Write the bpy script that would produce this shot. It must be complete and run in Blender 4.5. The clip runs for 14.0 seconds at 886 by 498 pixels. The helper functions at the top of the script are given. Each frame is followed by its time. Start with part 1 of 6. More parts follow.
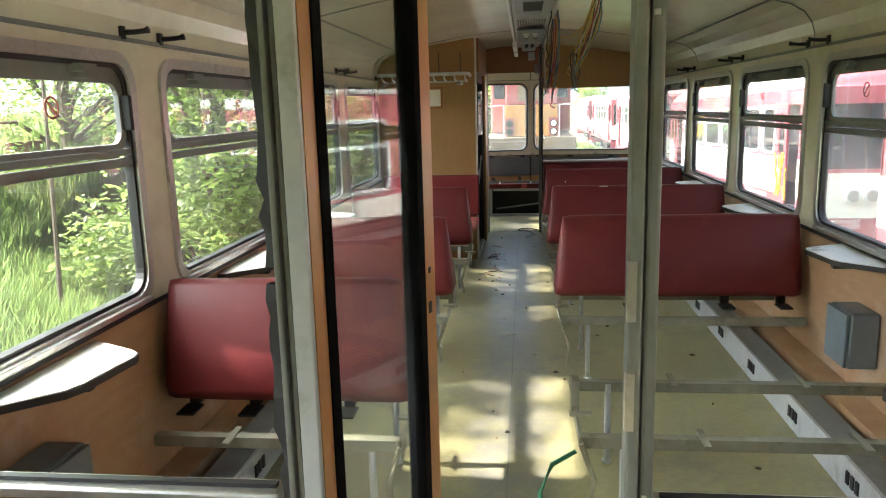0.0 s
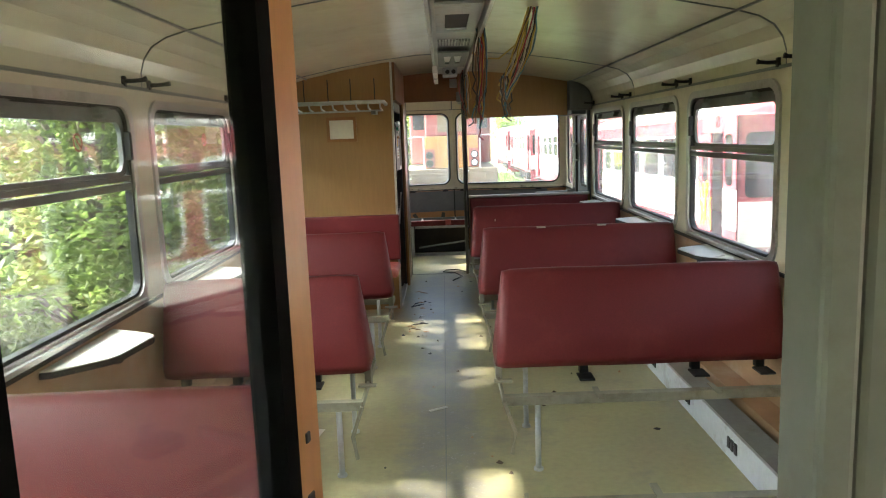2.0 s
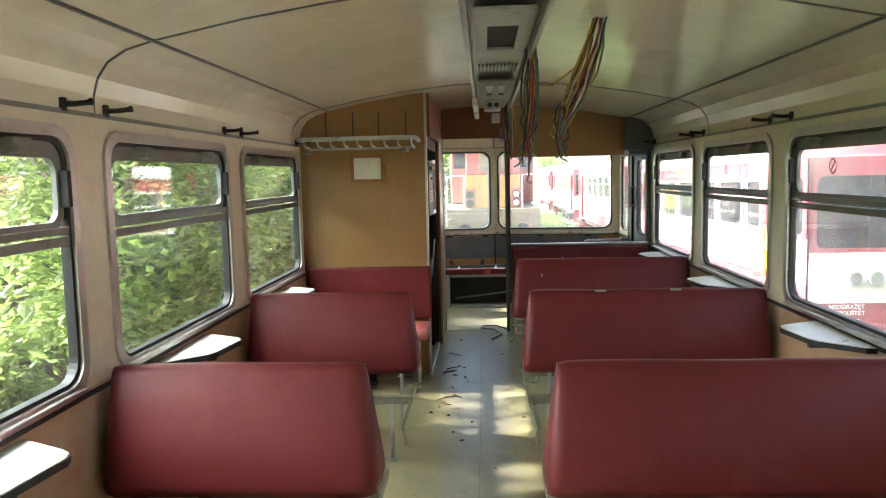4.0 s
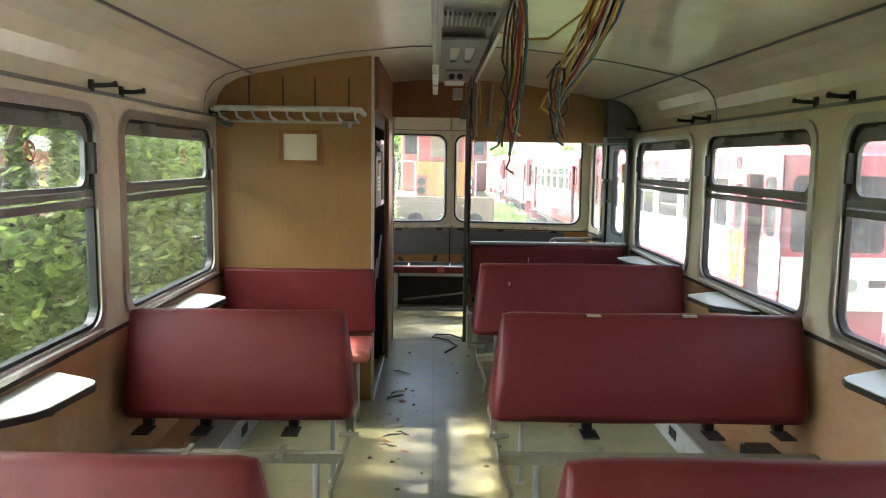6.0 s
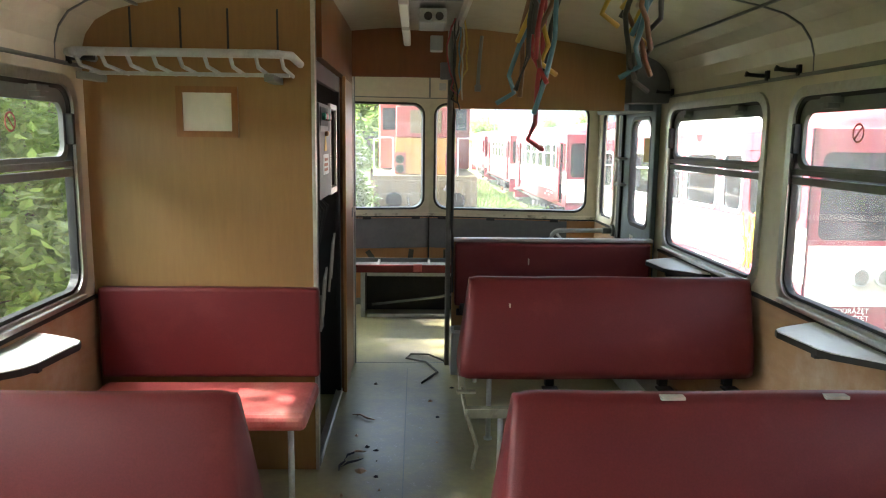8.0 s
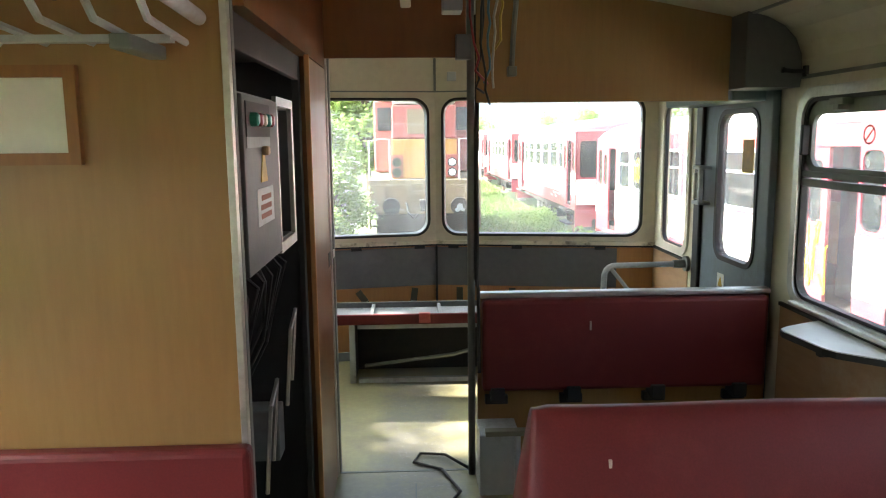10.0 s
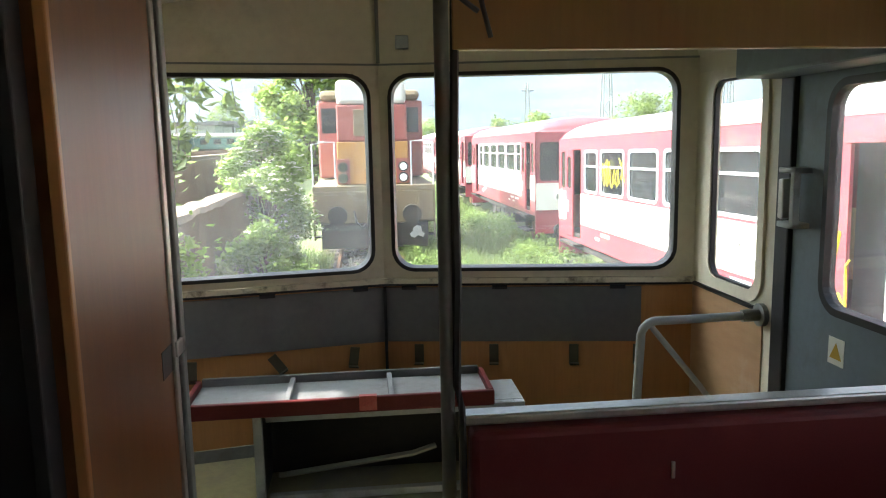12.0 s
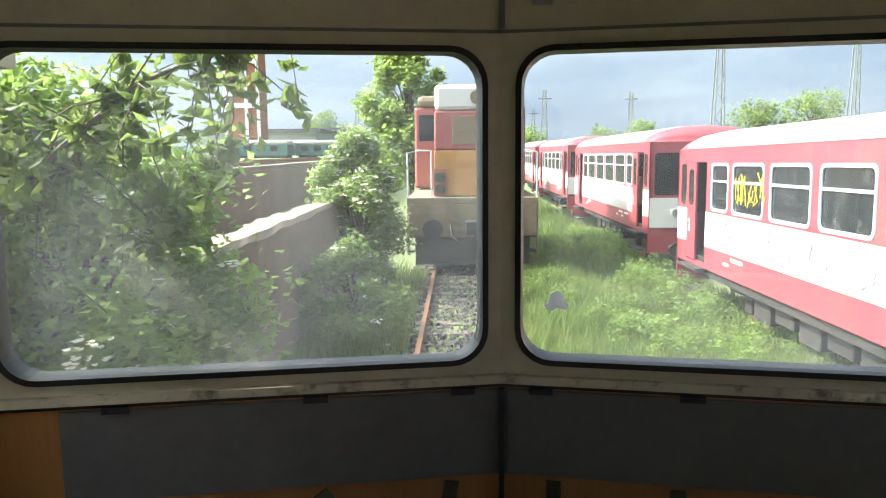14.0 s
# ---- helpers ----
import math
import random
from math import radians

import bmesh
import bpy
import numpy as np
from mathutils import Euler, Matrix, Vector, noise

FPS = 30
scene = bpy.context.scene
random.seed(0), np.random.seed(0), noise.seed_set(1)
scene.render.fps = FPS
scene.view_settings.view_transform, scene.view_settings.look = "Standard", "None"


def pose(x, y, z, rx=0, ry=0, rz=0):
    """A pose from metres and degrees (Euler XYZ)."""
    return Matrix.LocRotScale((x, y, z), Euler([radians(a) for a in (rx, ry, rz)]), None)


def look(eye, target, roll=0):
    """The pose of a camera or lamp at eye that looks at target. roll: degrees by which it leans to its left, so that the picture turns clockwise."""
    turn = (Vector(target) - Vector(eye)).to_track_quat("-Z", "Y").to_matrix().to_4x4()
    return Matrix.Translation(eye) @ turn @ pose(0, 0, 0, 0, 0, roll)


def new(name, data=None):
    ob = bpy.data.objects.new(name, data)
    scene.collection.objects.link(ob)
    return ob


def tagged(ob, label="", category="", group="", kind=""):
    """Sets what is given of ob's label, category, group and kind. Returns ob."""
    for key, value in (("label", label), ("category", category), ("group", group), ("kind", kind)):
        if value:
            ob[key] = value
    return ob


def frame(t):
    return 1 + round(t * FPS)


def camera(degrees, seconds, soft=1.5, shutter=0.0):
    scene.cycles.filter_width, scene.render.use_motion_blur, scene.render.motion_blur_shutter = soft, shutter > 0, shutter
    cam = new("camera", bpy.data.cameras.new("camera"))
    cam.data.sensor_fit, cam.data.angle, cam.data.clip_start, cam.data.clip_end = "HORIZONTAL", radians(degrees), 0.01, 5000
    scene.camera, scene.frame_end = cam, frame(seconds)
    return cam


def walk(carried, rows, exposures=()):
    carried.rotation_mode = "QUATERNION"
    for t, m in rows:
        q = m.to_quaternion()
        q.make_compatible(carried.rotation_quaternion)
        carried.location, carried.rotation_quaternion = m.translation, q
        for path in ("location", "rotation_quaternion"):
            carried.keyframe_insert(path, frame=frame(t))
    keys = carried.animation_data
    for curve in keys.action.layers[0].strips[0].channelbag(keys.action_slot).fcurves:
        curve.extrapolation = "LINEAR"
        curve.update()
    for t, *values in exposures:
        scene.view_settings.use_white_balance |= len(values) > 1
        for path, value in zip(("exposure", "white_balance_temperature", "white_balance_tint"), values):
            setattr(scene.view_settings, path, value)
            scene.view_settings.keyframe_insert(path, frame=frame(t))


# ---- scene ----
cam = camera(62.0, 14.0, soft=1.1)
PATH = [
    (0, (-0.065, 0.375, 1.472), (-0.286, 2.326, 1.094), -1.49),
    (0.5, (-0.126, 0.577, 1.477), (-0.209, 2.535, 1.075), -0.97),
    (1, (-0.186, 0.808, 1.479), (-0.138, 2.782, 1.159), -1.09),
    (1.5, (-0.153, 1.009, 1.474), (-0.106, 2.98, 1.135), -1.70),
    (2, (-0.101, 1.169, 1.475), (-0.112, 3.146, 1.172), -2.09),
    (2.5, (-0.114, 1.318, 1.475), (-0.141, 3.3, 1.205), -2.24),
    (3, (-0.09, 1.608, 1.48), (-0.135, 3.592, 1.233), -1.70),
    (3.5, (-0.037, 1.84, 1.504), (-0.144, 3.825, 1.29), -1.86),
    (3.7, (-0.056, 1.91, 1.5), (-0.167, 3.897, 1.301), -1.61),
    (5.8, (-0.149, 2.883, 1.492), (-0.234, 4.868, 1.267), 1.47),
    (6, (-0.144, 2.997, 1.487), (-0.12, 4.983, 1.25), 0.79),
    (6.5, (-0.084, 3.338, 1.479), (-0.047, 5.321, 1.226), -1.77),
    (7, (-0.064, 3.661, 1.464), (-0.019, 5.642, 1.191), -1.12),
    (7.5, (-0.097, 3.99, 1.472), (-0.02, 5.97, 1.199), 1.21),
    (7.7, (-0.092, 4.122, 1.463), (-0.019, 6.101, 1.182), 1.00),
    (9.8, (-0.108, 5.714, 1.474), (-0.014, 7.683, 1.122), -0.32),
    (10, (-0.13, 5.847, 1.505), (-0.053, 7.824, 1.205), -0.56),
    (10.5, (-0.163, 6.206, 1.503), (-0.042, 8.191, 1.276), -0.19),
    (11, (-0.1, 6.608, 1.469), (0.127, 8.583, 1.239), -0.76),
    (11.5, (-0.025, 6.988, 1.458), (0.192, 8.96, 1.203), -0.43),
    (12, (-0.06, 7.366, 1.455), (0.146, 9.334, 1.164), -1.10),
    (12.5, (-0.036, 7.732, 1.449), (0.132, 9.7, 1.135), -0.73),
    (13, (-0.017, 8.076, 1.476), (-0.062, 10.056, 1.202), -0.52),
    (13.5, (-0.081, 8.404, 1.482), (-0.136, 10.387, 1.231), -0.44),
    (14, (-0.099, 8.701, 1.475), (-0.147, 10.683, 1.209), -0.51),
]
EXPOSURES = [(0.0, 3.6), (3.7, 3.9), (7.7, 3.85), (9.8, 3.93), (11.0, 3.35), (12.5, 3.1), (13.5, 3.0), (14.0, 2.55)]
walk(cam, [(t, look(eye, target, roll)) for t, eye, target, roll in PATH], EXPOSURES)

# ---- world, sun ----
SUN_AZ, SUN_EL = 272.0, 44.0     # degrees; the sun stands over the left side of the car
sun_dir = Vector((math.sin(radians(SUN_AZ)) * math.cos(radians(SUN_EL)), math.cos(radians(SUN_AZ)) * math.cos(radians(SUN_EL)), math.sin(radians(SUN_EL))))
world = bpy.data.worlds.new("world")
scene.world = world
world.use_nodes = True
wn, wl = world.node_tree.nodes, world.node_tree.links
wn.clear()
w_out = wn.new("ShaderNodeOutputWorld")
w_bg = wn.new("ShaderNodeBackground")
w_sky = wn.new("ShaderNodeTexSky")
w_sky.sky_type = "NISHITA"
w_sky.sun_disc = False
w_sky.sun_elevation = radians(SUN_EL)
w_sky.sun_rotation = radians(SUN_AZ)
w_sky.dust_density = 2.0
w_tc = wn.new("ShaderNodeTexCoord")
w_map = wn.new("ShaderNodeMapping")
w_map.inputs["Scale"].default_value = (1.6, 1.6, 9.0)
w_noise = wn.new("ShaderNodeTexNoise")
w_noise.inputs["Scale"].default_value = 1.5
w_noise.inputs["Detail"].default_value = 7
w_noise.inputs["Roughness"].default_value = 0.55
w_ramp = wn.new("ShaderNodeValToRGB")
w_ramp.color_ramp.elements[0].position = 0.36
w_ramp.color_ramp.elements[0].color = (0.6, 0.68, 0.8, 1)
w_ramp.color_ramp.elements[1].position = 0.62
w_ramp.color_ramp.elements[1].color = (1.12, 1.12, 1.1, 1)
w_cloud = wn.new("ShaderNodeMixRGB")
# the cloud is brightest round the sun and duller away from it
w_dot = wn.new("ShaderNodeVectorMath")
w_dot.operation = "DOT_PRODUCT"
w_dot.inputs[1].default_value = sun_dir
w_half = wn.new("ShaderNodeMapRange")
w_half.inputs[1].default_value = -1.0
w_pow = wn.new("ShaderNodeMath")
w_pow.operation = "POWER"
w_pow.inputs[1].default_value = 12.0
w_glow = wn.new("ShaderNodeMixRGB")
w_glow.inputs[1].default_value = (0.98, 1.16, 1.45, 1)
w_glow.inputs[2].default_value = (42.0, 42.0, 42.0, 1)
wl.new(w_tc.outputs["Generated"], w_dot.inputs[0])
wl.new(w_dot.outputs["Value"], w_half.inputs[0])
wl.new(w_half.outputs[0], w_pow.inputs[0])
wl.new(w_pow.outputs[0], w_glow.inputs[0])
w_tone = wn.new("ShaderNodeMixRGB")
w_tone.blend_type = "MULTIPLY"
w_tone.inputs[0].default_value = 1.0
wl.new(w_glow.outputs[0], w_tone.inputs[1])
wl.new(w_ramp.outputs[0], w_tone.inputs[2])
wl.new(w_tone.outputs[0], w_cloud.inputs[2])
w_cloud.inputs[0].default_value = 0.94
wl.new(w_tc.outputs["Generated"], w_map.inputs[0])
wl.new(w_map.outputs[0], w_noise.inputs["Vector"])
wl.new(w_noise.outputs["Fac"], w_ramp.inputs[0])
wl.new(w_sky.outputs[0], w_cloud.inputs[1])
wl.new(w_cloud.outputs[0], w_bg.inputs[0])
w_bg.inputs[1].default_value = 0.12
wl.new(w_bg.outputs[0], w_out.inputs[0])
sun = new("sun", bpy.data.lights.new("sun", "SUN"))
sun.data.energy, sun.data.angle, sun.data.color = 2.6, radians(1.4), (1.0, 0.94, 0.84)
sun.matrix_world = look(sun_dir * 50, (0, 0, 0))


# ---- materials ----
def material(name, base, rough=0.6, metal=0.0, second=None, grain=40.0, patch=2.5, spread=0.35, bump=0.1, bump_scale=None,
             stretch=(1, 1, 1), spec=0.5, coat=0.0, dirt=None, dirt_amount=0.0, dirt_scale=3.0, vary=0.0):
    """A procedural surface: base colour with fine grain, large patches, optional dirt and a fine relief."""
    m = bpy.data.materials.new(name)
    m.use_nodes = True
    n, l = m.node_tree.nodes, m.node_tree.links
    b = n["Principled BSDF"]
    tc = n.new("ShaderNodeTexCoord")
    mp = n.new("ShaderNodeMapping")
    mp.inputs["Scale"].default_value = stretch
    l.new(tc.outputs["Object"], mp.inputs[0])
    fine = n.new("ShaderNodeTexNoise")
    fine.inputs["Scale"].default_value, fine.inputs["Detail"].default_value = grain, 5
    big = n.new("ShaderNodeTexNoise")
    big.inputs["Scale"].default_value, big.inputs["Detail"].default_value = patch, 4
    l.new(mp.outputs[0], fine.inputs["Vector"])
    l.new(mp.outputs[0], big.inputs["Vector"])
    add = n.new("ShaderNodeMath")
    add.operation = "ADD"
    l.new(fine.outputs["Fac"], add.inputs[0])
    l.new(big.outputs["Fac"], add.inputs[1])
    ramp = n.new("ShaderNodeMapRange")
    ramp.inputs[1].default_value, ramp.inputs[2].default_value = 0.65, 1.35
    l.new(add.outputs[0], ramp.inputs[0])
    second = second or tuple(c * (1 - spread) for c in base)
    mix = n.new("ShaderNodeMixRGB")
    mix.inputs[1].default_value, mix.inputs[2].default_value = (*second, 1), (*base, 1)
    l.new(ramp.outputs[0], mix.inputs[0])
    colour = mix.outputs[0]
    if dirt:
        dn = n.new("ShaderNodeTexNoise")
        dn.inputs["Scale"].default_value, dn.inputs["Detail"].default_value, dn.inputs["Roughness"].default_value = dirt_scale, 8, 0.7
        l.new(tc.outputs["Object"], dn.inputs["Vector"])
        dr = n.new("ShaderNodeMapRange")
        dr.inputs[1].default_value, dr.inputs[2].default_value, dr.inputs[4].default_value = 0.52, 0.68, dirt_amount
        l.new(dn.outputs["Fac"], dr.inputs[0])
        dm = n.new("ShaderNodeMixRGB")
        dm.inputs[2].default_value = (*dirt, 1)
        l.new(dr.outputs[0], dm.inputs[0])
        l.new(colour, dm.inputs[1])
        colour = dm.outputs[0]
    if vary:
        info = n.new("ShaderNodeObjectInfo")
        geo = n.new("ShaderNodeNewGeometry")
        sm = n.new("ShaderNodeMath")
        sm.operation = "ADD"
        l.new(info.outputs["Random"], sm.inputs[0])
        l.new(geo.outputs["Random Per Island"], sm.inputs[1])
        vr = n.new("ShaderNodeMapRange")
        vr.inputs[2].default_value, vr.inputs[3].default_value, vr.inputs[4].default_value = 2.0, 1 - vary, 1 + vary
        l.new(sm.outputs[0], vr.inputs[0])
        hv = n.new("ShaderNodeHueSaturation")
        l.new(vr.outputs[0], hv.inputs["Value"])
        l.new(colour, hv.inputs["Color"])
        colour = hv.outputs[0]
    l.new(colour, b.inputs["Base Color"])
    rr = n.new("ShaderNodeMapRange")
    rr.inputs[3].default_value, rr.inputs[4].default_value = max(0.03, rough - 0.1), min(1, rough + 0.1)
    l.new(big.outputs["Fac"], rr.inputs[0])
    l.new(rr.outputs[0], b.inputs["Roughness"])
    b.inputs["Metallic"].default_value = metal
    b.inputs["Specular IOR Level"].default_value = spec
    b.inputs["Coat Weight"].default_value = coat
    if bump:
        bp = n.new("ShaderNodeBump")
        bp.inputs["Strength"].default_value, bp.inputs["Distance"].default_value = bump, 0.004
        src = fine
        if bump_scale:
            src = n.new("ShaderNodeTexNoise")
            src.inputs["Scale"].default_value, src.inputs["Detail"].default_value = bump_scale, 3
            l.new(mp.outputs[0], src.inputs["Vector"])
        l.new(src.outputs["Fac"], bp.inputs["Height"])
        l.new(bp.outputs[0], b.inputs["Normal"])
    return m


def glass_material(name, dust=0.05, tint=(0.97, 0.99, 0.97)):
    """A thin dusty pane: clear with a Fresnel gloss and a film of dust."""
    m = bpy.data.materials.new(name)
    m.use_nodes = True
    n, l = m.node_tree.nodes, m.node_tree.links
    n.clear()
    out = n.new("ShaderNodeOutputMaterial")
    clear = n.new("ShaderNodeBsdfTransparent")
    clear.inputs[0].default_value = (*tint, 1)
    gloss = n.new("ShaderNodeBsdfGlossy")
    gloss.inputs["Roughness"].default_value = 0.02
    facing = n.new("ShaderNodeLayerWeight")
    facing.inputs[0].default_value = 0.5
    power = n.new("ShaderNodeMath")
    power.operation = "POWER"
    power.inputs[1].default_value = 5.0
    l.new(facing.outputs["Facing"], power.inputs[0])
    fres = n.new("ShaderNodeMapRange")
    fres.inputs[3].default_value, fres.inputs[4].default_value = 0.035, 0.95
    l.new(power.outputs[0], fres.inputs[0])
    mix = n.new("ShaderNodeMixShader")
    l.new(fres.outputs[0], mix.inputs[0])
    l.new(clear.outputs[0], mix.inputs[1])
    l.new(gloss.outputs[0], mix.inputs[2])
    film = n.new("ShaderNodeBsdfTranslucent")
    film.inputs[0].default_value = (0.75, 0.76, 0.75, 1)
    tc = n.new("ShaderNodeTexCoord")
    ns = n.new("ShaderNodeTexNoise")
    ns.inputs["Scale"].default_value, ns.inputs["Detail"].default_value = 3.0, 6
    l.new(tc.outputs["Object"], ns.inputs["Vector"])
    mr = n.new("ShaderNodeMapRange")
    mr.inputs[1].default_value, mr.inputs[2].default_value, mr.inputs[3].default_value, mr.inputs[4].default_value = 0.35, 0.75, dust * 0.4, dust * 1.8
    l.new(ns.outputs["Fac"], mr.inputs[0])
    mix2 = n.new("ShaderNodeMixShader")
    l.new(mr.outputs[0], mix2.inputs[0])
    l.new(mix.outputs[0], mix2.inputs[1])
    l.new(film.outputs[0], mix2.inputs[2])
    l.new(mix2.outputs[0], out.inputs[0])
    return m


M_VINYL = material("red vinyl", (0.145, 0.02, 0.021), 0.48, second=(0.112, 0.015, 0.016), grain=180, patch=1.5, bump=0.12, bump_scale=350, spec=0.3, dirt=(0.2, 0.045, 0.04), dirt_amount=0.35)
M_VINYL_PALE = material("pale red vinyl", (0.5, 0.09, 0.085), 0.5, grain=120, patch=6, dirt=(0.6, 0.3, 0.25), dirt_amount=0.5)
M_CREAM = material("cream paint", (0.67, 0.62, 0.49), 0.45, grain=25, patch=1.5, spread=0.12, dirt=(0.3, 0.24, 0.16), dirt_amount=0.35, dirt_scale=2.2)
M_CREAM_CHIP = material("chipped cream paint", (0.67, 0.62, 0.49), 0.45, grain=25, patch=1.5, spread=0.12, dirt=(0.07, 0.05, 0.04), dirt_amount=0.85, dirt_scale=11)
M_CEIL = material("ceiling laminate", (0.71, 0.67, 0.54), 0.2, grain=8, patch=0.8, spread=0.1, bump=0.03, bump_scale=2.5, dirt=(0.3, 0.25, 0.17), dirt_amount=0.25, dirt_scale=1.3)
M_WOOD = material("wood laminate", (0.30, 0.17, 0.06), 0.36, second=(0.25, 0.137, 0.047), grain=22, patch=1.2, stretch=(3, 3, 0.35), bump=0.04, dirt=(0.25, 0.135, 0.05), dirt_amount=0.5, dirt_scale=2.4)
M_WOOD_DARK = material("brown wood laminate", (0.42, 0.265, 0.15), 0.4, second=(0.33, 0.19, 0.1), grain=14, patch=1.4, stretch=(0.6, 0.6, 2.5), bump=0.05, dirt=(0.5, 0.42, 0.33), dirt_amount=0.75, dirt_scale=1.3)
M_WOOD_RED = material("red-brown wood laminate", (0.2, 0.08, 0.024), 0.36, second=(0.15, 0.058, 0.018), grain=14, patch=1.2, stretch=(3, 3, 0.35), bump=0.04, dirt=(0.23, 0.1, 0.035), dirt_amount=0.35, dirt_scale=1.6)
M_WOOD_EDGE = material("door wood", (0.46, 0.225, 0.085), 0.35, second=(0.38, 0.18, 0.065), grain=20, patch=2, stretch=(4, 4, 0.3), bump=0.04, dirt=(0.25, 0.12, 0.05), dirt_amount=0.3)
M_FLOOR = material("floor vinyl", (0.35, 0.325, 0.175), 0.32, second=(0.27, 0.25, 0.14), grain=30, patch=1.1, bump=0.12, bump_scale=60, dirt=(0.17, 0.165, 0.14), dirt_amount=0.7, dirt_scale=1.7)
M_ALU = material("aluminium", (0.6, 0.59, 0.56), 0.35, 0.9, grain=60, patch=4, spread=0.25, dirt=(0.3, 0.27, 0.22), dirt_amount=0.5, dirt_scale=8)
M_GREY = material("grey paint", (0.2, 0.215, 0.205), 0.5, grain=35, patch=3, spread=0.2, dirt=(0.12, 0.1, 0.07), dirt_amount=0.5, dirt_scale=5)
M_GREY_BLUE = material("blue-grey paint", (0.15, 0.19, 0.22), 0.45, grain=35, patch=3, spread=0.15, dirt=(0.09, 0.09, 0.08), dirt_amount=0.4, dirt_scale=5)
M_GREY_PALE = material("pale grey paint", (0.45, 0.48, 0.5), 0.45, grain=30, patch=3, spread=0.15, dirt=(0.2, 0.18, 0.14), dirt_amount=0.6, dirt_scale=6)
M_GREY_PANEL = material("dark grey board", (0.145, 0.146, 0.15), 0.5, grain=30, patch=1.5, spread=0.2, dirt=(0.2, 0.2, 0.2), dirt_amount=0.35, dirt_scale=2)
M_TRAY = material("worn tray grey", (0.26, 0.27, 0.28), 0.55, grain=30, patch=3, spread=0.2, dirt=(0.14, 0.13, 0.12), dirt_amount=0.5, dirt_scale=6)
M_OLIVE = material("grimy olive steel", (0.085, 0.08, 0.05), 0.6, grain=30, patch=5, spread=0.3, dirt=(0.05, 0.04, 0.03), dirt_amount=0.5, dirt_scale=9)
M_STEEL_GREEN = material("olive grey steel", (0.24, 0.235, 0.175), 0.5, grain=30, patch=5, spread=0.25, dirt=(0.1, 0.075, 0.05), dirt_amount=0.6, dirt_scale=9)
M_GASKET = material("matt black gasket rubber", (0.004, 0.004, 0.0045), 0.9, grain=50, patch=4, spread=0.3)
M_GASKET.node_tree.nodes["Principled BSDF"].inputs["Specular IOR Level"].default_value = 0.06
M_BLACK = material("black rubber", (0.018, 0.017, 0.018), 0.5, grain=50, patch=4, spread=0.3)
M_DARK = material("dark housing", (0.022, 0.022, 0.025), 0.6, grain=30, patch=3, spread=0.3, dirt=(0.06, 0.045, 0.03), dirt_amount=0.4)
M_TABLE = material("white table laminate", (0.72, 0.71, 0.66), 0.3, grain=30, patch=4, spread=0.08, dirt=(0.4, 0.36, 0.28), dirt_amount=0.35, dirt_scale=6)
M_WHITE = material("white paint", (0.78, 0.77, 0.74), 0.5, grain=20, patch=1, spread=0.1, dirt=(0.5, 0.47, 0.42), dirt_amount=0.35, dirt_scale=1.5)
M_PAPER = material("paper", (0.75, 0.74, 0.68), 0.8, grain=30, patch=5, spread=0.12)
M_THIN_PAPER = material("thin paper", (0.8, 0.8, 0.8), 0.8, grain=30, patch=5, spread=0.1)
M_GLASS = glass_material("dusty pane", 0.09)
M_GLASS_W = glass_material("clearer pane", 0.006)
M_GLASS_DOOR = glass_material("door pane", 0.008, (0.9, 0.92, 0.9))
M_GLASS_FRONT = glass_material("windscreen", 0.06)
M_TWHITE = material("train white", (0.53, 0.52, 0.485), 0.5, grain=20, patch=1, spread=0.1, dirt=(0.38, 0.35, 0.3), dirt_amount=0.5, dirt_scale=1.2)
M_TRED = material("train red", (0.27, 0.05, 0.065), 0.4, grain=20, patch=0.8, spread=0.2, dirt=(0.2, 0.07, 0.06), dirt_amount=0.5, dirt_scale=1.5)
M_TROOF = material("train roof", (0.5, 0.5, 0.48), 0.6, grain=15, patch=0.6, spread=0.15, dirt=(0.35, 0.33, 0.3), dirt_amount=0.5, dirt_scale=0.9)
# opaque train panes: the unlit interior is put into the glass colour
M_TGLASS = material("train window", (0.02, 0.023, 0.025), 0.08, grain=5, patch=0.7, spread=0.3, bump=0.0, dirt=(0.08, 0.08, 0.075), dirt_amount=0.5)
M_UNDER = material("underframe", (0.026, 0.023, 0.02), 0.8, grain=20, patch=2, spread=0.4, dirt=(0.06, 0.042, 0.03), dirt_amount=0.5)
M_GRASS = material("grass", (0.15, 0.2, 0.065), 0.7, second=(0.1, 0.15, 0.045), grain=8, patch=0.4, bump=0.0, dirt=(0.27, 0.25, 0.11), dirt_amount=0.65, dirt_scale=0.7, vary=0.45)
M_SOIL = material("grassy soil", (0.115, 0.15, 0.05), 0.95, second=(0.08, 0.1, 0.035), grain=9, patch=0.35, bump=0.5, dirt=(0.16, 0.12, 0.07), dirt_amount=0.6, dirt_scale=0.6)
M_LEAF = material("leaves", (0.25, 0.33, 0.09), 0.45, second=(0.14, 0.2, 0.05), grain=6, patch=0.8, bump=0.0, vary=0.5)
M_LEAF2 = material("elder leaves", (0.23, 0.32, 0.085), 0.5, second=(0.14, 0.21, 0.05), grain=6, patch=0.8, bump=0.0, vary=0.45)
M_BARK = material("bark", (0.13, 0.1, 0.075), 0.9, grain=40, patch=6, spread=0.4, stretch=(1, 1, 0.3), bump=0.6)
M_FLOWER = material("flowers", (0.75, 0.73, 0.55), 0.8, grain=60, patch=5, spread=0.2)
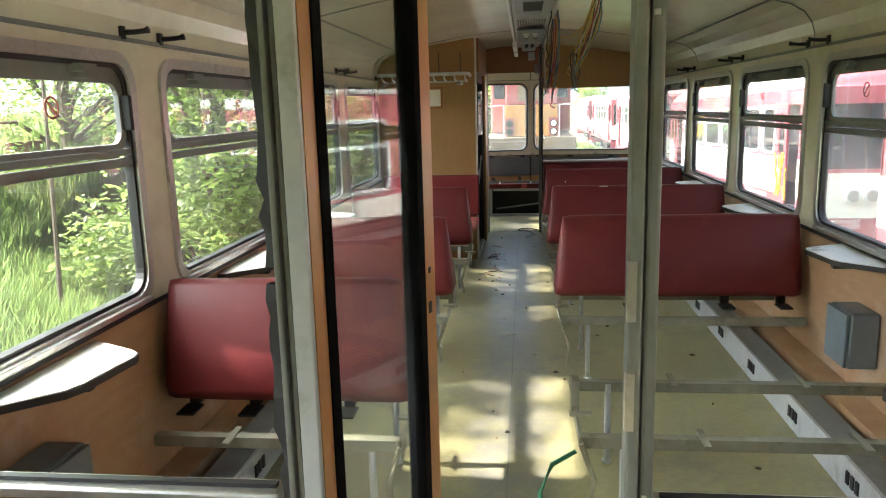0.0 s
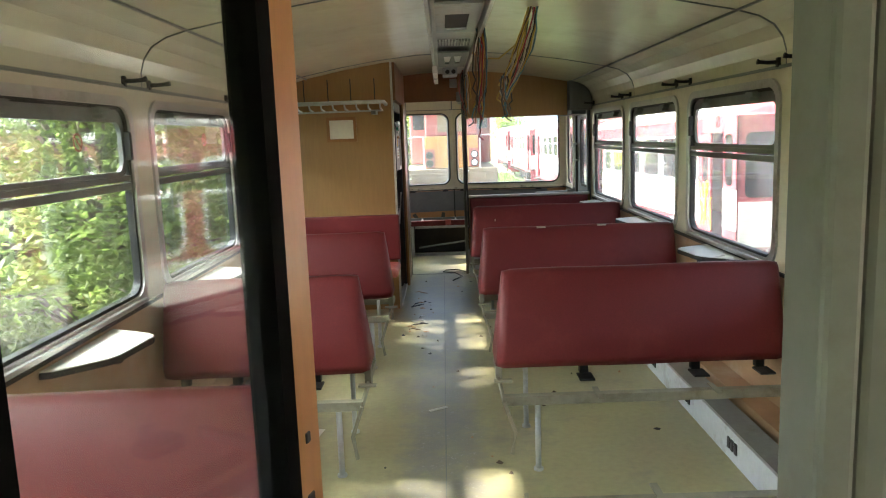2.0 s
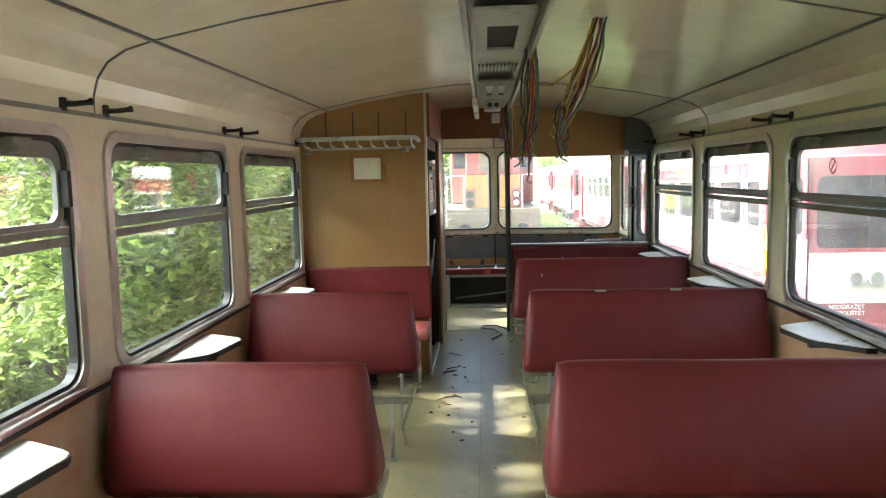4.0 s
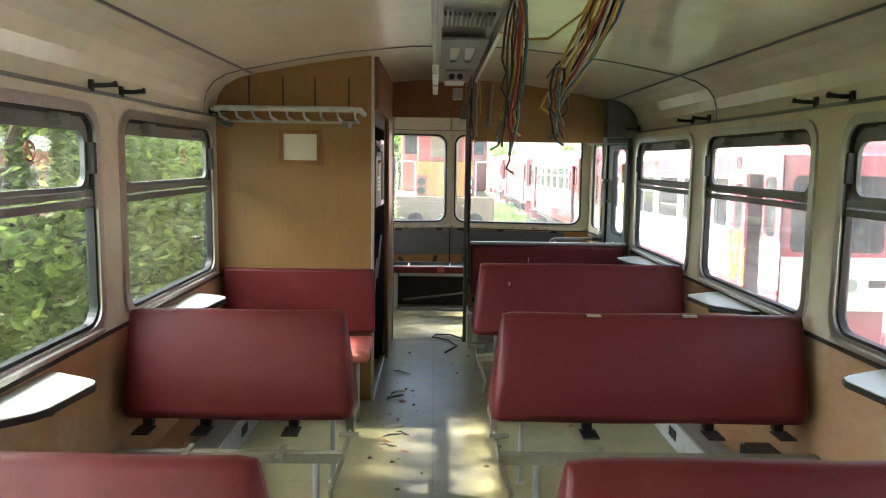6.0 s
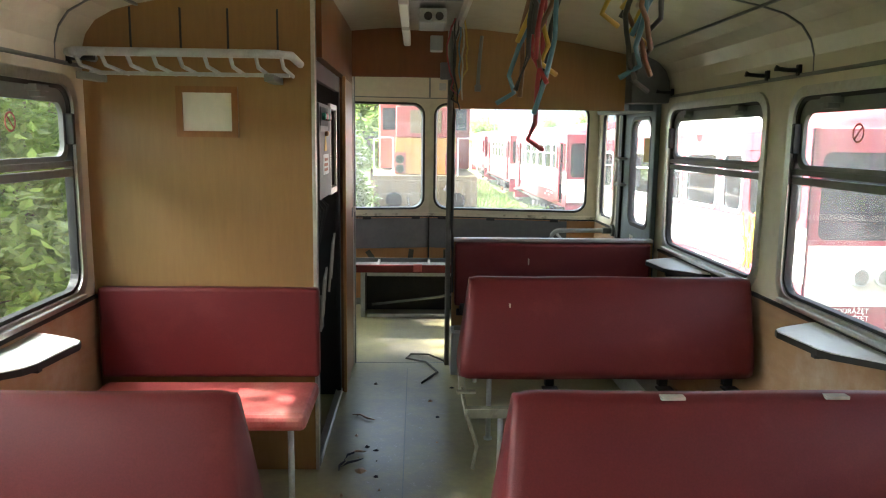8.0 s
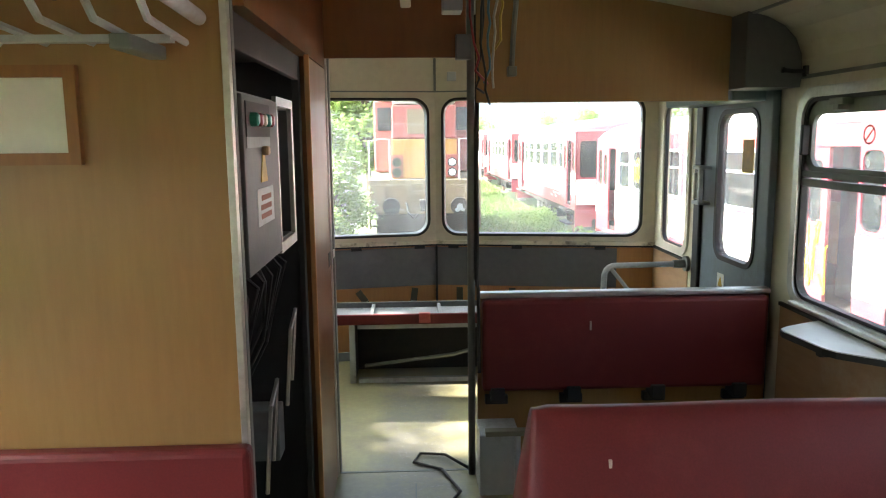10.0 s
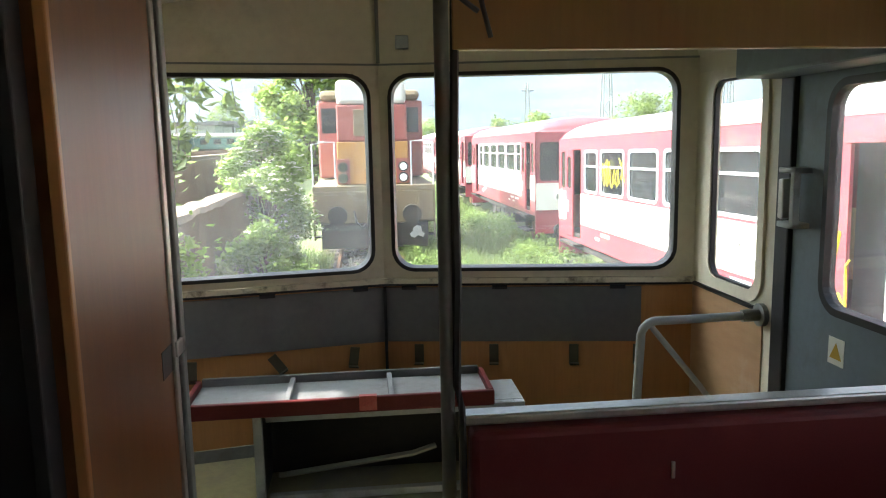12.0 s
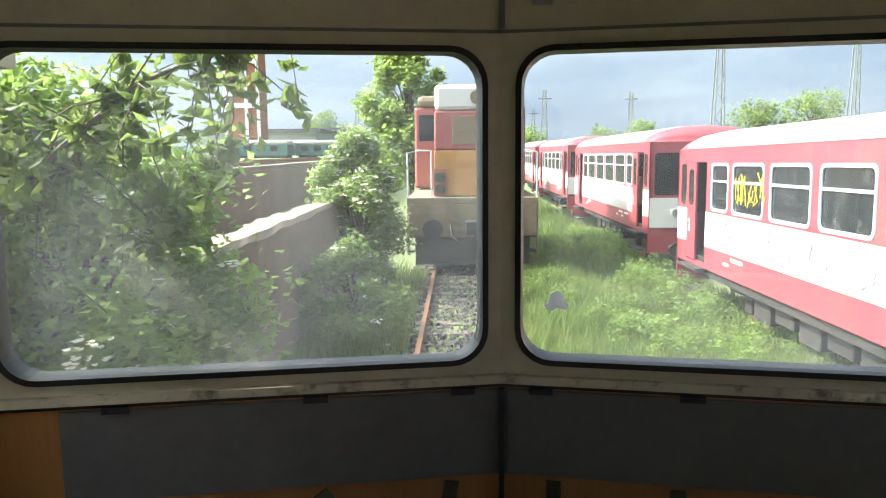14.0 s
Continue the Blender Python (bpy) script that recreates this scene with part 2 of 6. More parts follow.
M_CONCRETE = material("concrete", (0.2, 0.155, 0.115), 0.9, second=(0.14, 0.108, 0.08), grain=9, patch=0.7, bump=0.5, dirt=(0.11, 0.09, 0.075), dirt_amount=0.7, dirt_scale=1.2)
M_RUST = material("rusty rail", (0.2, 0.1, 0.055), 0.7, 0.3, grain=40, patch=3, spread=0.4)
# trodden grey strip and pale scuffs along the aisle
fn, fl = M_FLOOR.node_tree.nodes, M_FLOOR.node_tree.links
f_base = fn["Principled BSDF"].inputs["Base Color"]
f_from = f_base.links[0].from_socket
f_tc = fn.new("ShaderNodeTexCoord")
f_xyz = fn.new("ShaderNodeSeparateXYZ")
fl.new(f_tc.outputs["Object"], f_xyz.inputs[0])
f_off = fn.new("ShaderNodeMath")
f_off.operation = "ADD"
f_off.inputs[1].default_value = 0.14
f_abs = fn.new("ShaderNodeMath")
f_abs.operation = "ABSOLUTE"
fl.new(f_xyz.outputs[0], f_off.inputs[0])
fl.new(f_off.outputs[0], f_abs.inputs[0])
f_band = fn.new("ShaderNodeMapRange")
f_band.inputs[1].default_value, f_band.inputs[2].default_value, f_band.inputs[3].default_value, f_band.inputs[4].default_value = 0.13, 0.30, 0.38, 0.0
fl.new(f_abs.outputs[0], f_band.inputs[0])
f_ns = fn.new("ShaderNodeTexNoise")
f_ns.inputs["Scale"].default_value, f_ns.inputs["Detail"].default_value, f_ns.inputs["Roughness"].default_value = 6.0, 8, 0.7
fl.new(f_tc.outputs["Object"], f_ns.inputs["Vector"])
f_sum = fn.new("ShaderNodeMath")
f_sum.operation = "ADD"
fl.new(f_ns.outputs["Fac"], f_sum.inputs[0])
fl.new(f_band.outputs[0], f_sum.inputs[1])
f_worn = fn.new("ShaderNodeMapRange")
f_worn.inputs[1].default_value, f_worn.inputs[2].default_value, f_worn.inputs[4].default_value = 0.66, 0.95, 0.85
fl.new(f_sum.outputs[0], f_worn.inputs[0])
f_grey = fn.new("ShaderNodeMixRGB")
f_grey.inputs[2].default_value = (0.2, 0.195, 0.175, 1)
fl.new(f_worn.outputs[0], f_grey.inputs[0])
fl.new(f_from, f_grey.inputs[1])
f_sc = fn.new("ShaderNodeTexNoise")
f_sc.inputs["Scale"].default_value, f_sc.inputs["Detail"].default_value, f_sc.inputs["Roughness"].default_value, f_sc.inputs["Distortion"].default_value = 26.0, 6, 0.75, 1.6
fl.new(f_tc.outputs["Object"], f_sc.inputs["Vector"])
f_th = fn.new("ShaderNodeMapRange")
f_th.inputs[1].default_value, f_th.inputs[2].default_value = 0.58, 0.68
fl.new(f_sc.outputs["Fac"], f_th.inputs[0])
f_mul = fn.new("ShaderNodeMath")
f_mul.operation = "MULTIPLY"
fl.new(f_th.outputs[0], f_mul.inputs[0])
fl.new(f_worn.outputs[0], f_mul.inputs[1])
f_pale = fn.new("ShaderNodeMixRGB")
f_pale.inputs[2].default_value = (0.42, 0.41, 0.38, 1)
fl.new(f_mul.outputs[0], f_pale.inputs[0])
fl.new(f_grey.outputs[0], f_pale.inputs[1])
fl.new(f_pale.outputs[0], f_base)
for lm in (M_LEAF, M_LEAF2, M_GRASS, M_THIN_PAPER):
    ln, ll = lm.node_tree.nodes, lm.node_tree.links
    pb = ln["Principled BSDF"]
    tr = ln.new("ShaderNodeBsdfTranslucent")
    ll.new(pb.inputs["Base Color"].links[0].from_socket, tr.inputs[0])
    mx = ln.new("ShaderNodeMixShader")
    mx.inputs[0].default_value = 0.65
    ll.new(pb.outputs[0], mx.inputs[1])
    ll.new(tr.outputs[0], mx.inputs[2])
    ll.new(mx.outputs[0], ln["Material Output"].inputs[0])


# ---- mesh helpers ----
def mesh_of(name, bm, mat, smooth=False):
    me = bpy.data.meshes.new(name)
    bm.normal_update()
    bm.to_mesh(me)
    bm.free()
    me.materials.append(mat)
    if smooth:
        for p in me.polygons:
            p.use_smooth = True
    return me


def part(name, bm, mat, parent, label="", smooth=False):
    ob = new(name, mesh_of(name, bm, mat, smooth))
    ob.parent = parent
    return tagged(ob, label)


def thing(name, label, category, group="", kind=""):
    return tagged(new(name), label, category, group, kind)


def solid(name, bm, mat, label="", category="", group="", kind="", smooth=False):
    return tagged(new(name, mesh_of(name, bm, mat, smooth)), label, category, group, kind)


def box(bm, x0, x1, y0, y1, z0, z1, bevel=0.0, m=None, seg=2):
    pts = [(x, y, z) for z in (z0, z1) for y in (y0, y1) for x in (x0, x1)]
    v = [bm.verts.new(p) for p in pts]
    fs = [bm.faces.new([v[i] for i in f]) for f in ((0, 2, 3, 1), (4, 5, 7, 6), (0, 1, 5, 4), (2, 6, 7, 3), (0, 4, 6, 2), (1, 3, 7, 5))]
    vs = v
    if bevel:
        r = bmesh.ops.bevel(bm, geom=list({e for f in fs for e in f.edges}), offset=bevel, segments=seg, affect="EDGES", profile=0.5)
        vs = list({q for f in r["faces"] for q in f.verts} | {q for q in v if q.is_valid})
    if m is not None:
        bmesh.ops.transform(bm, matrix=m, verts=vs)
    return bm


def boxes(*rows, bevel=0.0):
    bm = bmesh.new()
    for r in rows:
        box(bm, *r, bevel=bevel)
    return bm


def rounded(x0, x1, y0, y1, r, seg=6):
    """A rounded rectangle as a loop of 2D points."""
    out = []
    for cx, cy, a0 in ((x1 - r, y1 - r, 0), (x0 + r, y1 - r, 90), (x0 + r, y0 + r, 180), (x1 - r, y0 + r, 270)):
        for i in range(seg + 1):
            a = radians(a0 + 90 * i / seg)
            out.append((cx + r * math.cos(a), cy + r * math.sin(a)))
    return out


def plate(outer, holes, thick, m, bm=None):
    """A flat plate with holes, outlines in (u, v), thickness along w, placed by m."""
    bm = bm or bmesh.new()
    start = set(bm.verts)
    edges = []
    for loop in (outer, *holes):
        vs = [bm.verts.new((u, v, 0)) for u, v in loop]
        edges += [bm.edges.new((vs[i], vs[(i + 1) % len(vs)])) for i in range(len(vs))]
    faces = bmesh.ops.triangle_fill(bm, edges=edges, use_beauty=True, use_dissolve=False)["geom"]
    faces = [f for f in faces if isinstance(f, bmesh.types.BMFace)]
    ext = bmesh.ops.extrude_face_region(bm, geom=faces)["geom"]
    bmesh.ops.translate(bm, vec=(0, 0, thick), verts=[g for g in ext if isinstance(g, bmesh.types.BMVert)])
    fresh = [v for v in bm.verts if v not in start]
    bmesh.ops.transform(bm, matrix=m, verts=fresh)
    bmesh.ops.recalc_face_normals(bm, faces=list({f for v in fresh for f in v.link_faces}))
    return bm


def tube(bm, pts, r, seg=8, ends=True):
    """A round bar along points; r is one radius or one for each point."""
    pts = [Vector(p) for p in pts]
    rings = []
    up = Vector((0.3, 0.2, 0.93))
    for i, p in enumerate(pts):
        d = (pts[min(i + 1, len(pts) - 1)] - pts[max(i - 1, 0)]).normalized()
        a = d.cross(up)
        if a.length < 0.05:
            a = d.cross(Vector((1, 0, 0)))
        a.normalize()
        b = d.cross(a)
        rad = r[i] if isinstance(r, (list, tuple)) else r
        rings.append([bm.verts.new(p + rad * (a * math.cos(2 * math.pi * k / seg) + b * math.sin(2 * math.pi * k / seg))) for k in range(seg)])
    for r0, r1 in zip(rings, rings[1:]):
        for k in range(seg):
            bm.faces.new((r0[k], r0[(k + 1) % seg], r1[(k + 1) % seg], r1[k]))
    if ends:
        bm.faces.new(rings[0][::-1])
        bm.faces.new(rings[-1])
    return bm


def arc(c, r, a0, a1, n, plane="xz", at=0.0):
    out = []
    for i in range(n + 1):
        a = radians(a0 + (a1 - a0) * i / n)
        u, v = c[0] + r * math.cos(a), c[1] + r * math.sin(a)
        out.append({"xz": (u, at, v), "yz": (at, u, v), "xy": (u, v, at)}[plane])
    return out


def sweep(bm, profile, y0, y1, steps=1, closed=True, caps=True):
    """A profile of (x, z) points drawn along y."""
    rings = [[bm.verts.new((x, y0 + (y1 - y0) * k / steps, z)) for x, z in profile] for k in range(steps + 1)]
    n = len(profile)
    for a, b in zip(rings, rings[1:]):
        for i in range(n if closed else n - 1):
            bm.faces.new((a[i], a[(i + 1) % n], b[(i + 1) % n], b[i]))
    if closed and caps:
        bm.faces.new(rings[0][::-1])
        bm.faces.new(rings[-1])
    bmesh.ops.recalc_face_normals(bm, faces=bm.faces[:])
    return bm


# u along y, v along z, w towards +x or -x
def on_wall(x, inward):
    return Matrix(((0, 0, inward, x), (1, 0, 0, 0), (0, 1, 0, 0), (0, 0, 0, 1)))


# u along x, v along z, w towards +y
def on_front(y):
    return Matrix(((1, 0, 0, 0), (0, 0, 1, y), (0, 1, 0, 0), (0, 0, 0, 1)))


# ---- the car: sizes ----
WALL = 1.45
Y0, Y1 = -2.6, 10.62          # inner length of the side walls
WIN_Y = [-0.68, 0.80, 2.28, 3.76, 5.24, 6.72, 8.20]
WIN_W, WIN_Z0, WIN_Z1 = 1.25, 0.815, 1.665
CAB_Y = 7.45                   # face of the equipment cabinet
SCREEN_Y = 8.97                # screen between saloon and vestibule
BENCH_Y = [3.04, 4.495, 6.03, 7.535]
CEIL = [(-1.45, 1.73), (-1.448, 1.80), (-1.43, 1.86), (-1.39, 1.915), (-1.32, 1.955), (-1.22, 1.983), (-0.9, 2.045), (-0.6, 2.09), (-0.3, 2.12), (0, 2.13)]
CEIL = CEIL + [(-x, z) for x, z in CEIL[-2::-1]]
DOOR_Y0, DOOR_Y1 = 9.07, 9.93  # side door on the right

# floor
floor = solid("floor", boxes((-1.55, 1.55, Y0 - 0.1, 11.0, -0.06, 0.0)), M_FLOOR, "worn olive-beige vinyl floor with dull scuffed aisle", "floor", kind="structure")
bm = boxes((-0.142, -0.137, 1.6, 8.9, 0.0, 0.0015), (-1.3, 1.3, 9.02, 9.035, 0.0, 0.002))
solid("trim", bm, M_GREY, "dark seam between vinyl floor sheets", "floor seam", kind="structure")

# side walls
for side, name in ((-1, "wall_west"), (1, "wall_east")):
    holes = [rounded(y - WIN_W / 2, y + WIN_W / 2, WIN_Z0, WIN_Z1, 0.1) for y in WIN_Y if side > 0 or y < 7.5]
    if side > 0:
        holes.append(rounded(DOOR_Y0, DOOR_Y1, 0.02, 1.72, 0.02, 2))
        holes.append(rounded(10.03, 10.46, 0.83, 1.70, 0.08))
    else:
        holes.append(rounded(9.2, 9.67, 0.86, 1.63, 0.08))
        holes.append(rounded(10.03, 10.46, 0.83, 1.70, 0.08))
    bm = plate([(Y0, -0.05), (Y1, -0.05), (Y1, 1.75), (Y0, 1.75)], holes, 0.036, on_wall(side * WALL, side))
    solid(name, bm, M_CREAM, "cream painted side wall with rounded window openings", "wall", kind="structure")
    # laminate below the sills
    stretches = [(Y0, 8.90), (9.75, 10.57)] if side < 0 else [(Y0, 8.90), (9.99, 10.6)]
    bm = bmesh.new()
    for a, b in stretches:
        box(bm, side * WALL - 0.006, side * WALL + 0.006, a, b, 0.0, 0.775)
    solid("wall_panel", bm, M_WOOD_DARK, "scuffed brown wood laminate below the windows", "wall panel", kind="structure")
    bm = bmesh.new()
    for a, b in stretches:
        box(bm, side * WALL - 0.014, side * WALL + 0.01, a, b, 0.775, 0.79)
    solid("trim", bm, M_BLACK, "dark strip along the top of the wall panel", "trim", kind="structure")
    bm = boxes((min(side * 1.438, side * 1.455), max(side * 1.438, side * 1.455), Y0, 8.9, 1.724, 1.738))
    solid("trim", bm, M_GREY, "narrow seam strip above the windows", "trim", kind="structure")

# end wall behind, roof lining
bm = boxes((-1.54, 1.54, Y0 - 0.1, Y0, -0.06, 2.2))
solid("wall_south", bm, M_CREAM, "plain cream end wall", "wall", kind="structure")
bm = bmesh.new()
sweep(bm, CEIL + [(1.54, 1.73), (1.54, 2.3), (-1.54, 2.3), (-1.54, 1.73)], Y0 - 0.1, 10.97)
solid("ceiling", bm, M_CEIL, "glossy cream ceiling lining with coved edges", "ceiling", kind="structure")
bm = bmesh.new()
low = [(x * 0.9985, z - 0.005) for x, z in CEIL]
for y in (-0.84, 1.86, 4.56, 7.22):
    lo2 = [(x, z + 0.008) for x, z in low]
    sweep(bm, low + lo2[::-1], y - 0.005, y + 0.005)
for sx in (-1, 1):
    box(bm, sx * 1.222 - 0.006, sx * 1.222 + 0.006, Y0, 8.95, 1.974, 1.99)
solid("trim", bm, M_GREY_PANEL, "thin dark joints of the ceiling lining", "trim", kind="structure")


# ---- windows ----
def window(yc, side, index):
    root = thing("window_%d" % index, "two-part coach window with dull metal frame and dusty panes", "window", "coach windows", "structure")
    y0, y1, z0, z1 = yc - WIN_W / 2, yc + WIN_W / 2, WIN_Z0, WIN_Z1
    m = on_wall(side * (WALL - 0.012), side)
    part("window_frame", plate(rounded(y0 - 0.022, y1 + 0.022, z0 - 0.022, z1 + 0.022, 0.115), [rounded(y0 + 0.018, y1 - 0.018, z0 + 0.018, z1 - 0.018, 0.085)], 0.02, m), M_ALU, root, "dull aluminium frame")
    part("gasket", plate(rounded(y0 + 0.017, y1 - 0.017, z0 + 0.017, z1 - 0.017, 0.086), [rounded(y0 + 0.032, y1 - 0.032, z0 + 0.032, z1 - 0.034, 0.075)], 0.032, on_wall(side * (WALL + 0.0), side)), M_BLACK, root, "black rubber gasket")
    zm = 1.345
    xs = sorted((side * (WALL + 0.0), side * (WALL + 0.03)))
    bm = boxes((xs[0], xs[1], y0 + 0.02, y1 - 0.02, zm - 0.012, zm + 0.012), (xs[0], xs[1], y0 + 0.02, y1 - 0.02, zm - 0.05, zm - 0.02), bevel=0.003)
    part("mullion", bm, M_GREY, root, "double metal bar")
    part("sash_frame", plate(rounded(y0 + 0.03, y1 - 0.03, zm + 0.008, z1 - 0.025, 0.06), [rounded(y0 + 0.062, y1 - 0.062, zm + 0.03, z1 - 0.085, 0.05)], 0.018, on_wall(side * (WALL + 0.012), side)), M_GREY, root, "grey tilting sash")
    xs = sorted((side * (WALL + 0.022), side * (WALL + 0.026)))
    g = part("pane", boxes((xs[0], xs[1], y0 + 0.02, y1 - 0.02, z0 + 0.02, zm - 0.03)), M_GLASS if side > 0 else M_GLASS_W, root)
    g.visible_shadow = False
    g = part("pane", boxes((xs[0], xs[1], y0 + 0.05, y1 - 0.05, zm, z1 - 0.06)), M_GLASS if side > 0 else M_GLASS_W, root)
    g.visible_shadow = False
    for dy in (-0.34, 0.34):
        xs = sorted((side * (WALL - 0.03), side * (WALL + 0.02)))
        bm = boxes((xs[0], xs[1], yc + dy - 0.045, yc + dy + 0.045, z1 - 0.055, z1 - 0.03), (xs[0], xs[1], yc + dy - 0.02, yc + dy + 0.02, z1 - 0.075, z1 - 0.05), bevel=0.004)
        part("catch", bm, M_GREY, root, "worn grey sash catch")
    xs = sorted((side * (WALL - 0.02), side * (WALL + 0.02)))
    part("stay", boxes((xs[0], xs[1], y1 - 0.05, y1 - 0.028, 1.42, 1.54), bevel=0.004), M_BLACK, root, "black sash stay")
    sx = side * (WALL + 0.02)
    disc = [(yc + 0.2 + 0.035 * math.cos(a * math.pi / 12), 1.5 + 0.035 * math.sin(a * math.pi / 12)) for a in range(24)]
    ring = [(yc + 0.2 + 0.028 * math.cos(a * math.pi / 12), 1.5 + 0.028 * math.sin(a * math.pi / 12)) for a in range(24)]
    bm = plate(disc, [ring], 0.001, on_wall(sx, -side))
    box(bm, sx - 0.0008, sx + 0.0008, -0.003, 0.003, -0.028, 0.028, m=Matrix.Translation((0, yc + 0.2, 1.5)) @ Matrix.Rotation(radians(45), 4, "X"))
    part("sticker", bm, M_STICKER, root, "faded round red no-smoking sticker")
    # sill below
    xs = sorted((side * (WALL - 0.03), side * (WALL + 0.02)))
    part("window_sill", boxes((xs[0], xs[1], y0 + 0.03, y1 - 0.03, z0 - 0.012, z0 + 0.006), bevel=0.004), M_ALU, root, "dull metal sill rail with flaking dirt")
    return root


M_STICKER = material("sticker", (0.45, 0.12, 0.08), 0.6, grain=50, patch=8, spread=0.3)
count = 1
for side in (-1, 1):
    for y in WIN_Y:
        if side > 0 or y < 7.5:
            window(y, side, count)
            count += 1


# ---- benches ----
def bench_back(y, x0, x1, lean=0.11):
    """The A-shaped double backrest of a bench, standing across the car."""
    bm = bmesh.new()
    prof = [(-0.135, 0.46), (-0.15, 0.50), (-0.12, 0.62), (-0.075, 0.75), (-0.035, 0.845), (-0.015, 0.862), (0.015, 0.862), (0.035, 0.845), (0.075, 0.75), (0.12, 0.62), (0.15, 0.50), (0.135, 0.46)]
    prof = [(py, 0.435 + (pz - 0.46) * (0.425 / 0.402)) for py, pz in prof]
    rows = []
    xs = [x0, x0 + 0.012, x0 + 0.04] + [x0 + (x1 - x0) * k / 8 for k in range(1, 8)] + [x1 - 0.04, x1 - 0.012, x1]
    for x in xs:
        e = min(x - x0, x1 - x)
        inset = 0.82 if e < 0.001 else 0.95 if e < 0.02 else 1.0
        bulge = 1 + 0.04 * math.sin(math.pi * (x - x0) / (x1 - x0))
        taper = 0.0 if e > 0.03 else 0.006
        wob = 0.002 * math.sin(9 * x + y)
        rows.append([bm.verts.new((x + (0.045 if abs(x - x0) < 0.05 and x0 > 0 else -0.045 if abs(x - x1) < 0.05 and x1 < 0 else 0) * max(0, pz - 0.44) / 0.42, y + py * inset * bulge, pz - taper * (1 if pz > 0.6 else -1) + wob)) for py, pz in prof])
    n = len(prof)
    for a, b in zip(rows, rows[1:]):
        for i in range(n):
            bm.faces.new((a[i], a[(i + 1) % n], b[(i + 1) % n], b[i]))
    bm.faces.new(rows[0][::-1])
    bm.faces.new(rows[-1])
    bmesh.ops.recalc_face_normals(bm, faces=bm.faces[:])
    return bm


def bench(y, side, back=True, label=""):
    """A bench frame with its seats gone: cross rails, legs, brackets and the double backrest."""
    if side > 0:
        x0, x1, leg = 0.10, 1.40, 0.27
    else:
        x0, x1, leg = -1.40, -0.47, -0.60
    root = thing("bench", label or "red vinyl double-sided bench back on bare steel frame", "bench", "saloon benches")
    for s in (-1, 1):
        yr = y + s * 0.26
        bm = plate([(yr - 0.02, 0.312), (yr - 0.015, 0.312), (yr - 0.015, 0.346), (yr + 0.015, 0.346), (yr + 0.015, 0.312), (yr + 0.02, 0.312), (yr + 0.02, 0.352), (yr - 0.02, 0.352)], [], x1 - x0 - 0.04, on_wall(x0 + 0.02, 1))
        part("rail", bm, M_STEEL_GREEN, root, "olive grey angle rail")
        for k in range(2):
            lx = leg if k == 0 else leg + (0.6 if side > 0 else -0.42)
            if k == 1 and s > 0:
                continue
            if k == 0:
                bm = tube(bmesh.new(), [(lx, y + s * 0.245, 0.006), (lx, y + s * 0.245, 0.345)], 0.013, 10)
                tube(bm, [(lx, y + s * 0.245, 0.0), (lx, y + s * 0.245, 0.01)], 0.022, 10)
                part("leg", bm, M_GREY_PALE, root, "pale grey tubular leg", True)
        for fx in (0.33, 0.72):
            lx = x0 + (x1 - x0) * fx
            bm = boxes((lx - 0.012, lx + 0.012, y + s * 0.20, y + s * 0.34, 0.352, 0.358)) if s > 0 else boxes((lx - 0.012, lx + 0.012, y - 0.34, y - 0.20, 0.352, 0.358))
            part("tab", bm, M_STEEL_GREEN, root)
    # end support on the aisle
    ex = x0 + 0.02 if side > 0 else x1 - 0.02
    bm = boxes((ex - 0.006, ex + 0.006, y - 0.30, y + 0.30, 0.325, 0.36), (ex - 0.015, ex + 0.015, y - 0.03, y + 0.03, 0.33, 0.46), bevel=0.002)
    box(bm, ex - 0.03, ex + 0.05, y - 0.16, y - 0.13, 0.375, 0.385)
    part("bracket", bm, M_STEEL_GREEN, root, "aisle end bracket")
    bm = tube(bmesh.new(), [(ex, y - 0.30, 0.34), (ex + side * 0.05, y - 0.27, 0.19), (ex + side * 0.03, y - 0.3, 0.1)], 0.01, 6)
    part("brace", bm, M_STEEL_GREEN, root)
    if back:
        for fx in (0.32, 0.72, 0.95 if side > 0 else 0.06):
            lx = x0 + (x1 - x0) * fx
            bm = boxes((lx - 0.02, lx + 0.02, y - 0.02, y + 0.02, 0.36, 0.46), (lx - 0.035, lx + 0.035, y - 0.11, y - 0.01, 0.352, 0.362), bevel=0.003)
            part("bracket", bm, M_DARK, root, "dark seat bracket")
        part("backrest", bench_back(y, x0, x1), M_VINYL, root, "red vinyl padded backrest", True)
    else:
        bm = boxes((x1 - 0.14, x1 - 0.02, y - 0.06, y + 0.1, 0.352, 0.40), (x1 - 0.05, x1 - 0.02, y - 0.02, y + 0.03, 0.352, 0.45), bevel=0.005)
        part("bracket", bm, M_DARK, root, "rusty wall bracket")
    return root


for k, y in enumerate(BENCH_Y):
    bench(y, 1, k > 0, "" if k else "bare steel bench frame with its back and seats missing")
for k, y in enumerate([2.975] + BENCH_Y[1:3]):
    bench(y, -1)

M_TEAR = material("bare lining", (0.55, 0.5, 0.42), 0.9, grain=60)
for x, y, z, h in ((0.32, 7.535, 0.72, 0.035), (0.5, 6.03, 0.856, 0.004), (0.9, 6.03, 0.858, 0.004), (0.62, 8.9, 0.70, 0.02)):
    yb = y - 0.15 + (z - 0.47) * 0.32 - 0.004 if y < 8 else y - 0.002
    solid("tear", box(bmesh.new(), x - 0.004, x + 0.004 + (0.05 if h < 0.01 else 0), yb - 0.004, yb + 0.02, z - h, z + h, bevel=0.001), M_TEAR, "small pale tear in the red vinyl", "tear", "vinyl tears")

